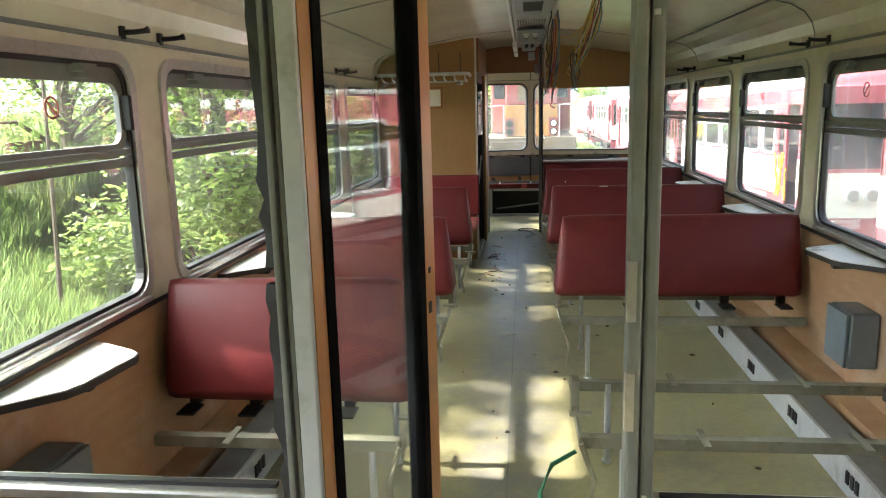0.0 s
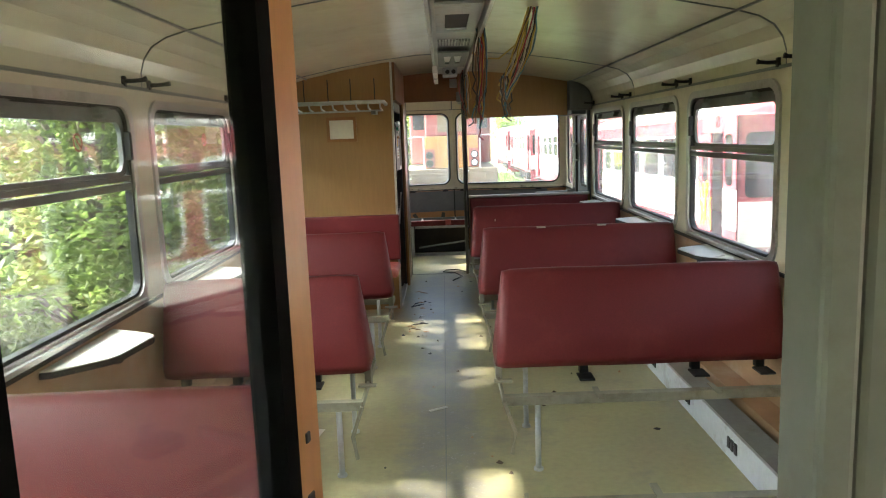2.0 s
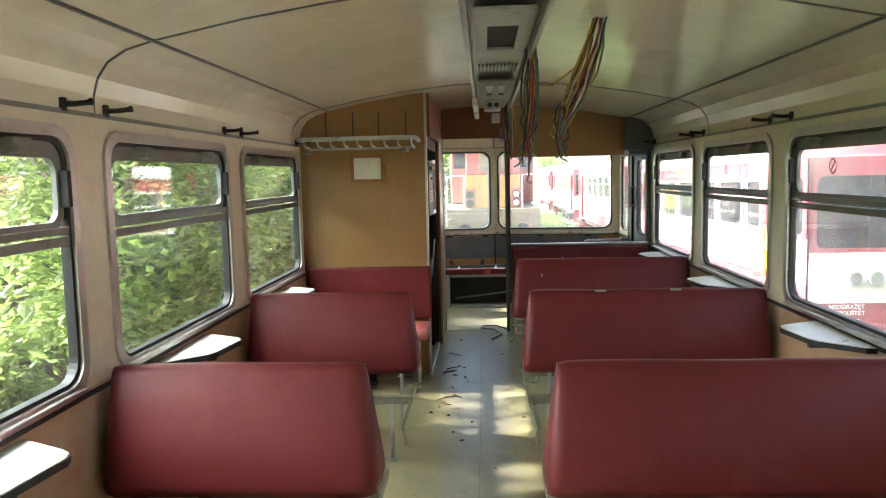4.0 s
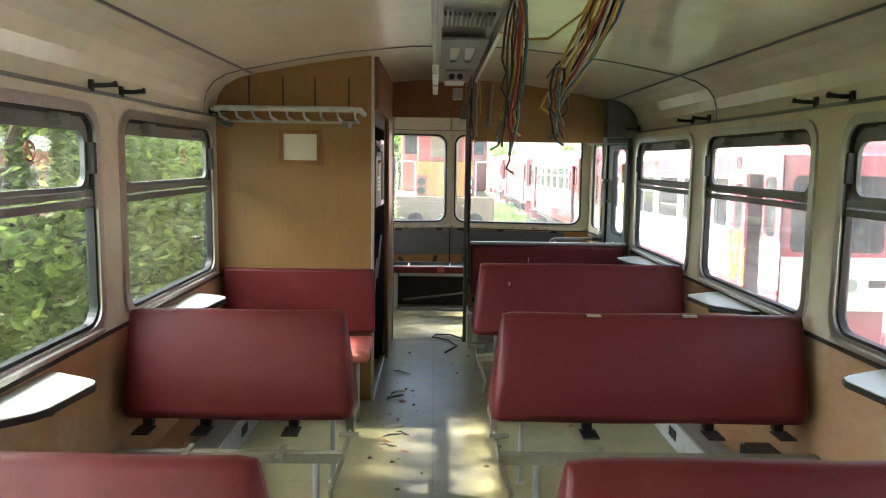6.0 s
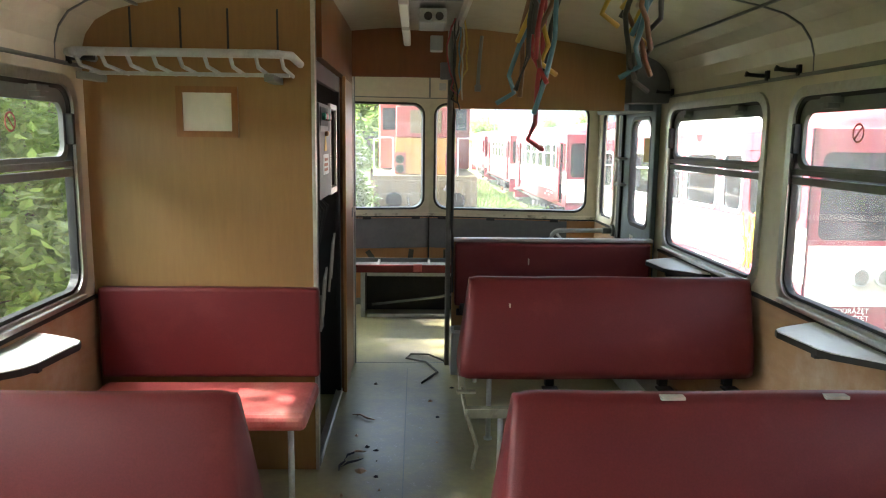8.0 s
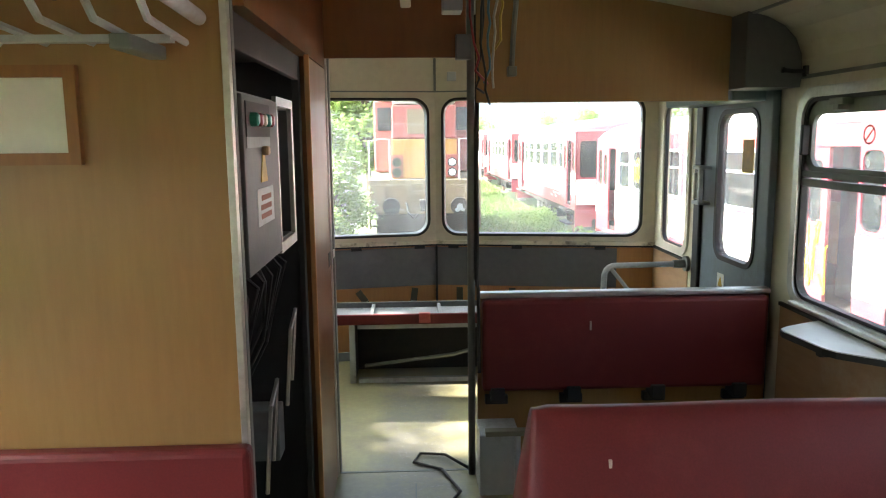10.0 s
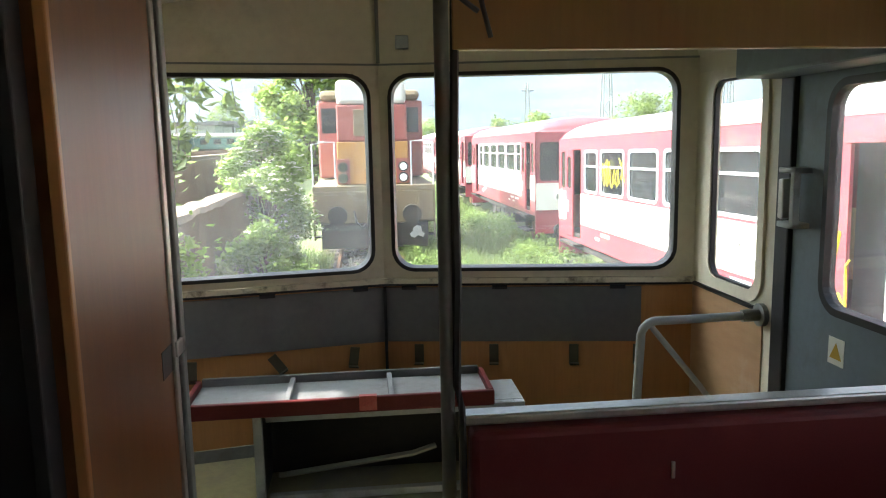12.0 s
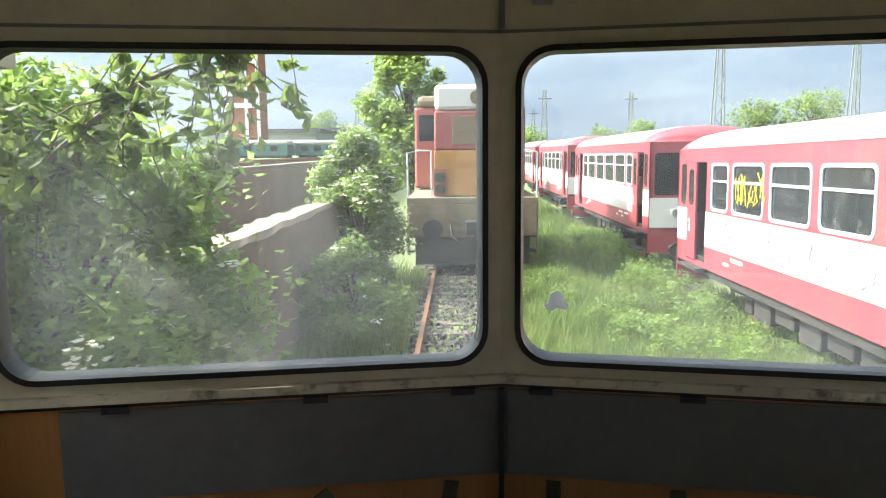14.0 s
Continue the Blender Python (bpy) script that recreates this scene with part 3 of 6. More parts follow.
# ---- small wall tables ----
def table(y, side):
    root = thing("wall_table", "white laminate wall table with black edge under window", "table", "wall tables")
    pts = [(0.0, 0.12), (0.05, 0.10), (0.17, 0.04), (0.20, 0.015), (0.21, -0.02), (0.205, -0.06), (0.185, -0.24), (0.165, -0.29), (0.04, -0.41), (0.0, -0.42)]
    zt = 0.768 if side > 0 else 0.748
    m = Matrix(((-side, 0, 0, side * 1.435), (0, 1, 0, y), (0, 0, 1, zt), (0, 0, 0, 1)))
    part("tabletop", plate(pts, [], 0.018, m), M_TABLE, root, "white laminate top")
    cx, cy = 0.09, -0.12
    rim = [(cx + (px - cx) * 1.035 if px > 0 else 0.0, cy + (py - cy) * 1.02) for px, py in pts]
    m2 = Matrix(((-side, 0, 0, side * 1.435), (0, 1, 0, y), (0, 0, 1, zt - 0.007), (0, 0, 0, 1)))
    part("edge", plate(rim, [], 0.021, m2), M_BLACK, root, "black rubber edge")
    part("bracket", boxes((min(side * 1.44, side * 1.3), max(side * 1.44, side * 1.3), y - 0.14, y - 0.11, zt - 0.05, zt - 0.007), bevel=0.004), M_DARK, root)
    return root


for y in (3.89, 5.37, 6.91, 8.46):
    table(y, 1)
for y in (2.38, 3.89, 5.31, 6.80):
    table(y, -1)

# ---- heating ducts along the walls, and convector boxes ----
for side in (-1, 1):
    root = thing("heating_duct", "grey sheet-metal heating duct along the wall foot", "duct", "heating ducts")
    y1 = 8.9 if side > 0 else CAB_Y
    bm = boxes((min(side * 1.13, side * 1.145), max(side * 1.13, side * 1.145), 1.65, y1, 0.0, 0.14), bevel=0.002)
    part("front_plate", bm, M_GREY_PALE, root, "pale scuffed front plate")
    bm = boxes((min(side * 1.147, side * 1.27), max(side * 1.147, side * 1.27), 1.65, y1, 0.118, 0.134))
    part("top_plate", bm, M_GREY, root, "scratched grey cover")
    part("back_plate", boxes((min(side * 1.31, side * 1.44), max(side * 1.31, side * 1.44), 1.65, y1, 0.0, 0.15)), M_WOOD_DARK, root, "brown ledge at the wall")
    for y in [2.4 + 0.62 * k for k in range(10 if side > 0 else 8)]:
        bm = bmesh.new()
        for d in (-0.02, 0.0, 0.02):
            box(bm, min(side * 1.124, side * 1.132), max(side * 1.124, side * 1.132), y + d * 2 - 0.012, y + d * 2 + 0.012, 0.05, 0.10)
        part("slot", bm, M_DARK, root)
for y, side in ((3.685, 1), (2.11, -1), (6.95, -1), (6.2, 1)):
    z0, z1 = (0.31, 0.56) if y < 5 else (0.0, 0.2)
    root = thing("junction_box", "blue-grey metal box fixed to wall below table" if y < 5 else "dark metal box at the wall foot", "box", "wall boxes")
    mm = M_GREY_BLUE if y < 5 else M_DARK
    part("body", box(bmesh.new(), min(side * 1.315, side * 1.44), max(side * 1.315, side * 1.44), y - 0.11, y + 0.11, z0, z1, bevel=0.012), mm, root)
    part("lid", box(bmesh.new(), min(side * 1.30, side * 1.314), max(side * 1.30, side * 1.314), y - 0.105, y + 0.105, z0 + 0.005, z1 - 0.005, bevel=0.005), mm, root, "slightly lighter lid")

# ---- near doorway: posts, half-height screens, open door ----
PY = 1.58
for x0, x1, name in ((-0.490, -0.464, "west"), (0.102, 0.151, "east")):
    root = thing("door_post", "tall grey painted metal door post", "post", "door posts")
    part("post", boxes((x0, (x0 + x1) / 2 - 0.002, PY - 0.02, PY + 0.03, 0.0, 2.12), bevel=0.004), M_GREY, root)
    part("post", boxes(((x0 + x1) / 2 + 0.002, x1, PY - 0.012, PY + 0.03, 0.0, 2.12), bevel=0.006), M_GREY, root)
    if x0 > 0:
        for z in (0.98, 1.17):
            part("lock_plate", boxes((x0 - 0.003, x0 + 0.012, PY - 0.024, PY - 0.01, z - 0.05, z + 0.05)), M_ALU, root, "worn metal strike plate")
        for z in (0.80, 1.6):
            part("screw", box(bmesh.new(), x1 - 0.02, x1 - 0.01, PY - 0.018, PY - 0.011, z, z + 0.01, bevel=0.002), M_ALU, root)
for x0, x1 in ((-1.43, -0.508), (0.155, 1.43)):
    root = thing("screen", "half-height wood laminate screen with metal cap rail", "screen", "half-height screens")
    part("panel", boxes((x0, x1, PY - 0.015, PY + 0.02, 0.0, 0.768)), M_WOOD_DARK, root)
    part("cap_rail", boxes((x0, x1, PY - 0.03, PY + 0.03, 0.771, 0.796), bevel=0.006), M_ALU, root, "dull metal cap rail")
    part("gasket", boxes((x0 + 0.01, x1 - 0.01, PY - 0.008, PY + 0.008, 0.796, 0.804)), M_BLACK, root)
# torn rubber strip on the left post
rng = random.Random(3)
strip = thing("rubber_strip", "torn dark rubber strip hanging along the post", "rubber strip")
bm = bmesh.new()
prev = None
for k in range(46):
    if k in (15, 31):
        part("strip_length", bm, M_DARK, strip)
        bm, prev = bmesh.new(), None
    z = 0.77 + 1.32 * k / 45
    w = 0.016 + rng.uniform(-0.006, 0.009)
    ring = [bm.verts.new(p) for p in ((-0.488, PY - 0.018, z), (-0.488 - w, PY - 0.012 + rng.uniform(-0.004, 0.004), z), (-0.488 - w * 0.9, PY + 0.004, z), (-0.488, PY + 0.01, z))]
    if prev:
        for i in range(4):
            bm.faces.new((prev[i], prev[(i + 1) % 4], ring[(i + 1) % 4], ring[i]))
    prev = ring
part("strip_length", bm, M_DARK, strip)

# door leaf, hinged at the left post, swung into the saloon
HX, HY, FX, FY = -0.451, PY + 0.025, -0.302, 2.133
dl = math.hypot(FX - HX, FY - HY)
ang = math.atan2(FY - HY, FX - HX)
DM = Matrix.Translation((HX, HY, 0)) @ Matrix.Rotation(ang, 4, "Z")
FACE = DM @ Matrix(((1, 0, 0, 0), (0, 0, 1, -0.0175), (0, 1, 0, 0), (0, 0, 0, 1)))
door = thing("door_leaf", "open wooden door with tall glass pane in black rubber", "door")
hole = rounded(0.056, dl - 0.083, 0.25, 1.78, 0.05)
part("leaf", plate([(0, 0.02), (dl, 0.02), (dl, 2.0), (0, 2.0)], [hole], 0.035, FACE), M_WOOD_EDGE, door, "tan wood laminate leaf")
FACE2 = DM @ Matrix(((1, 0, 0, 0), (0, 0, 1, -0.022), (0, 1, 0, 0), (0, 0, 0, 1)))
part("gasket", plate(rounded(0.038, dl - 0.067, 0.225, 1.805, 0.07), [rounded(0.066, dl - 0.098, 0.262, 1.768, 0.045)], 0.044, FACE2), M_GASKET, door, "thick black rubber gasket")
FACE3 = DM @ Matrix(((1, 0, 0, 0), (0, 0, 1, -0.002), (0, 1, 0, 0), (0, 0, 0, 1)))
g = part("pane", plate(rounded(0.058, dl - 0.085, 0.252, 1.777, 0.048), [], 0.004, FACE3), M_GLASS_DOOR, door, "smeared door glass")
part("lock_hole", box(bmesh.new(), dl - 0.045, dl - 0.025, -0.02, 0.02, 0.98, 1.01, bevel=0.003, m=DM), M_DARK, door)
part("lock_hole", box(bmesh.new(), dl - 0.04, dl - 0.028, -0.02, 0.02, 1.08, 1.095, bevel=0.002, m=DM), M_DARK, door)
part("hinge_strip", box(bmesh.new(), -0.462, -0.428, PY - 0.02, PY - 0.004, 0.02, 2.0, bevel=0.003), M_GREY_PALE, door, "pale worn hinge strip with screw holes")

# ---- equipment cabinet and wood wall on the left ----
CX = -0.515
bm = boxes((-1.45, CX - 0.012, CAB_Y, CAB_Y + 0.025, 0.0, 2.13))
solid("partition", bm, M_WOOD, "yellow-brown wood laminate partition wall", "partition", kind="structure")
root = thing("corner_post", "narrow aluminium edge post on the partition corner", "post")
part("post", boxes((CX - 0.012, CX + 0.004, CAB_Y - 0.006, CAB_Y + 0.02, 0.0, 2.12), bevel=0.002), M_ALU, root)
part("post", boxes((CX - 0.012, CX + 0.004, CAB_Y + 0.026, CAB_Y + 0.05, 0.0, 2.12), bevel=0.002), M_GREY, root)
# dark recess of the cabinet
root = thing("equipment_cabinet", "open black electrical equipment cabinet with exposed parts", "cabinet")
part("back", boxes((-1.0, -0.98, 7.49, 8.45, 0.0, 1.78)), M_DARK, root)
part("side_panel", boxes((-0.98, CX - 0.012, 7.486, 7.50, 0.0, 1.78)), M_DARK, root)
part("side_panel", boxes((-0.98, CX, 8.42, 8.45, 0.0, 1.78)), M_DARK, root)
part("top", boxes((-0.98, CX - 0.02, 7.50, 8.42, 1.76, 1.78)), M_DARK, root)
part("door_frame", boxes((CX - 0.02, CX + 0.002, 8.40, 8.45, 0.0, 1.78), (CX - 0.02, CX + 0.002, 7.50, 8.40, 1.70, 1.78), bevel=0.003), M_DARK, root, "black frame")
part("threshold", boxes((CX - 0.03, CX + 0.006, 7.5, 8.45, 0.0, 0.03), bevel=0.003), M_ALU, root, "metal threshold")
M_BOX = material("dark steel grey", (0.055, 0.055, 0.06), 0.5, grain=40, patch=2, spread=0.2, dirt=(0.12, 0.11, 0.1), dirt_amount=0.3)
sw = part("switch_box", plate([(7.505, 1.20), (8.17, 1.20), (8.17, 1.61), (7.505, 1.61)], [[(7.93, 1.22), (8.15, 1.22), (8.15, 1.59), (7.93, 1.59)]], 0.16, on_wall(CX - 0.16, 1)), M_BOX, root, "grey metal switch box")
part("door", boxes((CX + 0.001, CX + 0.012, 7.505, 7.915, 1.192, 1.605), bevel=0.003), M_BOX, sw, "grey sheet-metal door")
part("rim", plate([(7.915, 1.185), (8.185, 1.185), (8.185, 1.62), (7.915, 1.62)], [[(7.93, 1.215), (8.155, 1.215), (8.155, 1.595), (7.93, 1.595)]], 0.012, on_wall(CX + 0.001, 1)), M_ALU, sw, "bright metal rim")
part("plate", boxes((CX + 0.012, CX + 0.015, 7.53, 7.80, 1.51, 1.59)), M_DARK, sw, "black button plate")
part("plate", boxes((CX + 0.0125, CX + 0.014, 7.53, 7.80, 1.485, 1.51)), M_GREY, sw)
M_LGREEN = material("green cap", (0.02, 0.25, 0.17), 0.3, grain=20)
M_LRED = material("red cap", (0.35, 0.05, 0.06), 0.3, grain=20)
M_LAMBER = material("pale cap", (0.4, 0.3, 0.2), 0.3, grain=20)
M_YELLOW = material("yellow sign", (0.6, 0.36, 0.02), 0.5, grain=30, dirt=(0.3, 0.2, 0.05), dirt_amount=0.5)
for i, (y, mm) in enumerate(((7.58, M_LGREEN), (7.625, M_LRED), (7.67, M_LAMBER), (7.725, M_LGREEN), (7.765, M_LRED))):
    bm = tube(bmesh.new(), [(CX + 0.014, y, 1.55), (CX + 0.03, y, 1.55), (CX + 0.034, y, 1.55)], [0.017, 0.016, 0.011], 14)
    part("indicator", bm, mm, sw, "round push button cap")
tri = [(7.67, 1.40), (7.75, 1.40), (7.72, 1.475), (7.70, 1.475)]
part("warning_sign", plate(tri, [], 0.002, on_wall(CX + 0.0122, 1)), M_YELLOW, sw, "peeling yellow warning triangle")
part("knob", box(bmesh.new(), CX + 0.012, CX + 0.03, 7.692, 7.722, 1.465, 1.488, bevel=0.006), M_WOOD_DARK, sw)
part("notice", boxes((CX + 0.012, CX + 0.0135, 7.62, 7.82, 1.295, 1.385)), M_GREY_PALE, sw, "faded printed notice")
M_PRINT = material("faded print", (0.35, 0.16, 0.13), 0.8, grain=60)
for z in (1.362, 1.339, 1.317):
    part("print", boxes((CX + 0.0135, CX + 0.0142, 7.655 + 0.01 * (z > 1.35), 7.785, z - 0.007, z + 0.006)), M_PRINT, sw)
for z in (1.34, 1.42):
    part("fuse", box(bmesh.new(), CX - 0.1, CX - 0.01, 7.93, 8.07, z - 0.02, z + 0.02, bevel=0.006), M_BLACK, sw, "black fuse block")
part("fuse", boxes((CX - 0.12, CX - 0.05, 7.95, 8.11, 1.50, 1.57), bevel=0.005), M_GREY, sw)
rng = random.Random(5)
for k in range(7):
    y = 7.56 + 0.12 * k + rng.uniform(-0.02, 0.02)
    z = rng.uniform(0.2, 0.95)
    part("device", box(bmesh.new(), -0.92, -0.92 + rng.uniform(0.12, 0.33), y - 0.05, y + 0.05, z, z + rng.uniform(0.1, 0.25), bevel=0.006), rng.choice((M_DARK, M_GREY, M_WOOD_DARK, M_BLACK)), root, "exposed electrical device")
for k in range(9):
    y = 7.55 + 0.08 * k
    pts = [(-0.6 - 0.2 * rng.random(), y, 1.27), (-0.56, y + rng.uniform(-0.05, 0.1), 1.1), (-0.6, y + rng.uniform(-0.1, 0.15), 0.85 + 0.1 * rng.random()), (-0.75, y + 0.05, 0.6)]
    part("cable", tube(bmesh.new(), pts, 0.006, 6), M_BLACK if k % 5 else M_DARK, root)
for y0, z0 in ((7.75, 0.8), (8.1, 0.92)):
    bm = tube(bmesh.new(), [(-0.54, y0, z0 - 0.25), (-0.52, y0, z0), (-0.52, y0 + 0.1, z0 + 0.04), (-0.54, y0 + 0.1, z0 - 0.2)], 0.006, 6)
    part("wire_bow", bm, M_ALU, root, "bent bright wire")
# wood around the recess and the passage wall
CX = -0.49
solid("passage_wall", boxes((CX - 0.05, CX, 7.515, 8.98, 1.79, 2.13), (CX - 0.05, CX, 8.47, 8.98, 0.0, 1.785)), M_WOOD_RED, "brown laminate passage wall above and beside cabinet", "wall panel", kind="structure")
solid("trim", boxes((CX - 0.01, CX + 0.008, 8.452, 8.468, 0.0, 1.79), bevel=0.003), M_WOOD_EDGE, "wooden jamb strip", "trim", kind="structure")
root = thing("door_post", "aluminium edge post of the vestibule doorway", "post", "vestibule posts")
part("post", boxes((CX - 0.03, CX + 0.006, 8.985, 9.01, 0.0, 2.12), bevel=0.003), M_ALU, root)
part("post", boxes((CX - 0.03, CX + 0.012, 9.025, 9.06, 0.0, 2.12), bevel=0.004), M_GREY, root, "dark grey post")
part("gasket", boxes((CX - 0.03, CX + 0.003, 9.01, 9.025, 0.0, 2.12)), M_BLACK, root)
part("latch", boxes((CX + 0.006, CX + 0.012, 8.985, 9.05, 0.995, 1.03), bevel=0.002), M_ALU, root)
part("stain", boxes((CX - 0.0005, CX + 0.001, 8.90, 8.98, 0.97, 1.03)), M_DARK, root, "dark adhesive patch")

# luggage rack on the partition
root = thing("luggage_rack", "pale painted metal luggage rack on the partition wall", "luggage rack")
zr, yf = 1.765, CAB_Y - 0.27
bm = tube(bmesh.new(), [(-1.40, CAB_Y, zr), (-1.40, yf + 0.04, zr), (-1.36, yf, zr), (-0.62, yf, zr), (-0.57, yf + 0.05, zr), (-0.57, CAB_Y, zr - 0.01)], 0.016, 10)
part("rim", bm, M_GREY_PALE, root, "rounded front tube", True)
for k in range(9):
    x = -1.36 + 0.095 * k
    part("slat", tube(bmesh.new(), [(x, CAB_Y, zr - 0.06), (x, yf + 0.05, zr - 0.045), (x, yf + 0.005, zr - 0.006)], 0.008, 6), M_GREY_PALE, root)
part("cross_bar", boxes((-1.38, -0.6, CAB_Y - 0.1, CAB_Y - 0.07, zr - 0.07, zr - 0.056)), M_GREY_PALE, root)
for x in (-1.37, -0.66):
    part("bracket", boxes((x - 0.02, x + 0.02, CAB_Y - 0.2, CAB_Y, zr - 0.095, zr - 0.067), bevel=0.004), M_GREY, root)
for x in (-1.25, -1.05, -0.86, -0.66):
    part("slot", boxes((x - 0.004, x + 0.004, CAB_Y - 0.004, CAB_Y, 1.79, 1.97)), M_DARK, root, "dark upright slot strip")
# framed notice
M_FRAME = material("orange brown wood", (0.3, 0.13, 0.035), 0.4, grain=20, patch=3, stretch=(3, 3, 0.5))
root = thing("framed_notice", "faded white notice in a thin wooden frame", "frame")
part("frame", plate([(-1.075, 1.455), (-0.825, 1.455), (-0.825, 1.66), (-1.075, 1.66)], [[(-1.05, 1.48), (-0.85, 1.48), (-0.85, 1.635), (-1.05, 1.635)]], 0.018, on_front(CAB_Y - 0.018)), M_FRAME, root, "brown wooden frame")
part("sheet", boxes((-1.055, -0.845, CAB_Y - 0.006, CAB_Y, 1.475, 1.64)), M_PAPER, root)
# bench against the partition, with its seat
root = thing("wall_bench", "red vinyl bench with seat against partition wall", "bench", "saloon benches")
part("backrest", box(bmesh.new(), -1.42, -0.50, CAB_Y - 0.055, CAB_Y - 0.002, 0.44, 0.83, bevel=0.016, seg=3), M_VINYL, root, "flat red backrest")
# the seat is a paler red than the backrest
part("seat", box(bmesh.new(), -1.40, -0.50, CAB_Y - 0.46, CAB_Y - 0.06, 0.36, 0.43, bevel=0.025, seg=3), M_VINYL_PALE, root, "pale red seat cushion")
for x in (-0.57, -1.2):
    part("leg", tube(bmesh.new(), [(x, CAB_Y - 0.38, 0.0), (x, CAB_Y - 0.38, 0.36)], 0.013, 8), M_GREY_PALE, root, "pale grey tubular leg", True)

# ---- screen, pole and header panels before the vestibule ----
root = thing("screen_bench", "red vinyl bench back on screen before the vestibule", "bench", "saloon benches")
part("backrest", box(bmesh.new(), 0.155, 1.40, SCREEN_Y - 0.07, SCREEN_Y, 0.41, 0.815, bevel=0.018, seg=3), M_VINYL, root, "flat red backrest")
part("cap_rail", boxes((0.14, 1.42, SCREEN_Y - 0.038, SCREEN_Y + 0.016, 0.818, 0.842), bevel=0.006), M_ALU, root, "dull metal cap rail")
part("panel", boxes((0.14, 1.43, SCREEN_Y + 0.004, SCREEN_Y + 0.03, 0.0, 0.816)), M_WOOD, root, "wood laminate panel")
for x in (0.22, 0.55, 0.92, 1.28):
    part("bracket", boxes((x - 0.03, x + 0.03, SCREEN_Y - 0.09, SCREEN_Y, 0.37, 0.43), (x - 0.05, x + 0.05, SCREEN_Y - 0.03, SCREEN_Y, 0.34, 0.38), bevel=0.004), M_DARK, root)
part("rail", boxes((0.14, 1.36, SCREEN_Y - 0.36, SCREEN_Y - 0.32, 0.33, 0.352), bevel=0.003), M_STEEL_GREEN, root, "olive grey angle rail")
part("leg", tube(bmesh.new(), [(0.27, SCREEN_Y - 0.33, 0.0), (0.27, SCREEN_Y - 0.33, 0.335)], 0.013, 8), M_GREY_PALE, root, "pale grey tubular leg", True)
solid("floor_box", box(bmesh.new(), 0.13, 0.30, SCREEN_Y - 0.2, SCREEN_Y - 0.01, 0.0, 0.27, bevel=0.006), M_GREY_PALE, "scratched pale grey metal box on floor", "box")
POLE_Y = 8.985
root = thing("grab_pole", "dark grey steel grab pole from floor to ceiling", "pole")
part("pole", tube(bmesh.new(), [(0.114, POLE_Y, 0.0), (0.114, POLE_Y, 2.13)], 0.0165, 14), M_GREY, root, "", True)
part("collar", box(bmesh.new(), 0.05, 0.115, POLE_Y - 0.05, POLE_Y + 0.01, 1.82, 1.92, bevel=0.006), M_GREY_PANEL, root, "dark bracket")
part("wire", tube(bmesh.new(), [(0.138, POLE_Y - 0.012, 2.0), (0.142, POLE_Y - 0.012, 1.75), (0.136, POLE_Y - 0.014, 1.4), (0.138, POLE_Y - 0.014, 1.15), (0.134, POLE_Y - 0.016, 0.9), (0.14, POLE_Y - 0.05, 0.86), (0.138, POLE_Y - 0.075, 0.8), (0.14, POLE_Y - 0.085, 0.5)], [0.011, 0.010, 0.010, 0.011, 0.009, 0.008, 0.008, 0.008], 6), M_BLACK, root, "loose black wire")
solid("header_panel", boxes((0.135, 1.20, SCREEN_Y - 0.01, SCREEN_Y + 0.02, 1.645, 2.13), bevel=0.003), M_WOOD, "brown laminate header panel over the screen", "panel", kind="structure")
solid("header_panel", boxes((CX - 0.02, 0.095, SCREEN_Y + 0.0, SCREEN_Y + 0.02, 1.83, 2.13), bevel=0.003), M_WOOD_RED, "brown laminate header over the passage", "panel", kind="structure")
bm = tube(bmesh.new(), [(0.30, SCREEN_Y - 0.03, 2.08), (0.285, SCREEN_Y - 0.035, 1.9), (0.28, SCREEN_Y - 0.03, 1.78)], 0.011, 8)
box(bm, 0.262, 0.30, SCREEN_Y - 0.05, SCREEN_Y - 0.01, 1.75, 1.79, bevel=0.004)
solid("lever", bm, M_GREY, "short grey metal lever on the header panel", "lever")
# rounded dark end cover at the right
prof = [(1.20, 1.69), (1.20, 1.985), (1.28, 1.965), (1.35, 1.93), (1.40, 1.88), (1.425, 1.82), (1.432, 1.74), (1.425, 1.69)]
solid("end_cover", sweep(bmesh.new(), prof, SCREEN_Y - 0.16, SCREEN_Y + 0.06), M_GREY_PANEL, "dark grey curved end cover by the ceiling", "cover")
solid("door_post", boxes((1.41, 1.445, SCREEN_Y + 0.02, DOOR_Y0 - 0.005, 0.0, 1.72), bevel=0.006), M_GREY_BLUE, "blue-grey post beside the side door", "post")

# ---- vestibule: side door, small window ----
root = thing("door_1", "closed blue-grey side door with a rounded tall window", "door", kind="structure")
DX = WALL + 0.01
part("leaf", plate([(DOOR_Y0 + 0.005, 0.03), (DOOR_Y1 - 0.09, 0.03), (DOOR_Y1 - 0.09, 1.71), (DOOR_Y0 + 0.005, 1.71)], [rounded(9.21, 9.66, 0.87, 1.62, 0.09)], 0.035, on_wall(DX, 1)), M_GREY_BLUE, root, "blue-grey painted leaf")
part("gasket", plate(rounded(9.20, 9.67, 0.86, 1.63, 0.1), [rounded(9.225, 9.645, 0.885, 1.605, 0.08)], 0.045, on_wall(DX - 0.006, 1)), M_BLACK, root, "black rubber gasket")
g = part("pane", plate(rounded(9.215, 9.655, 0.875, 1.615, 0.085), [], 0.004, on_wall(DX + 0.016, 1)), M_GLASS, root)
g.visible_shadow = False
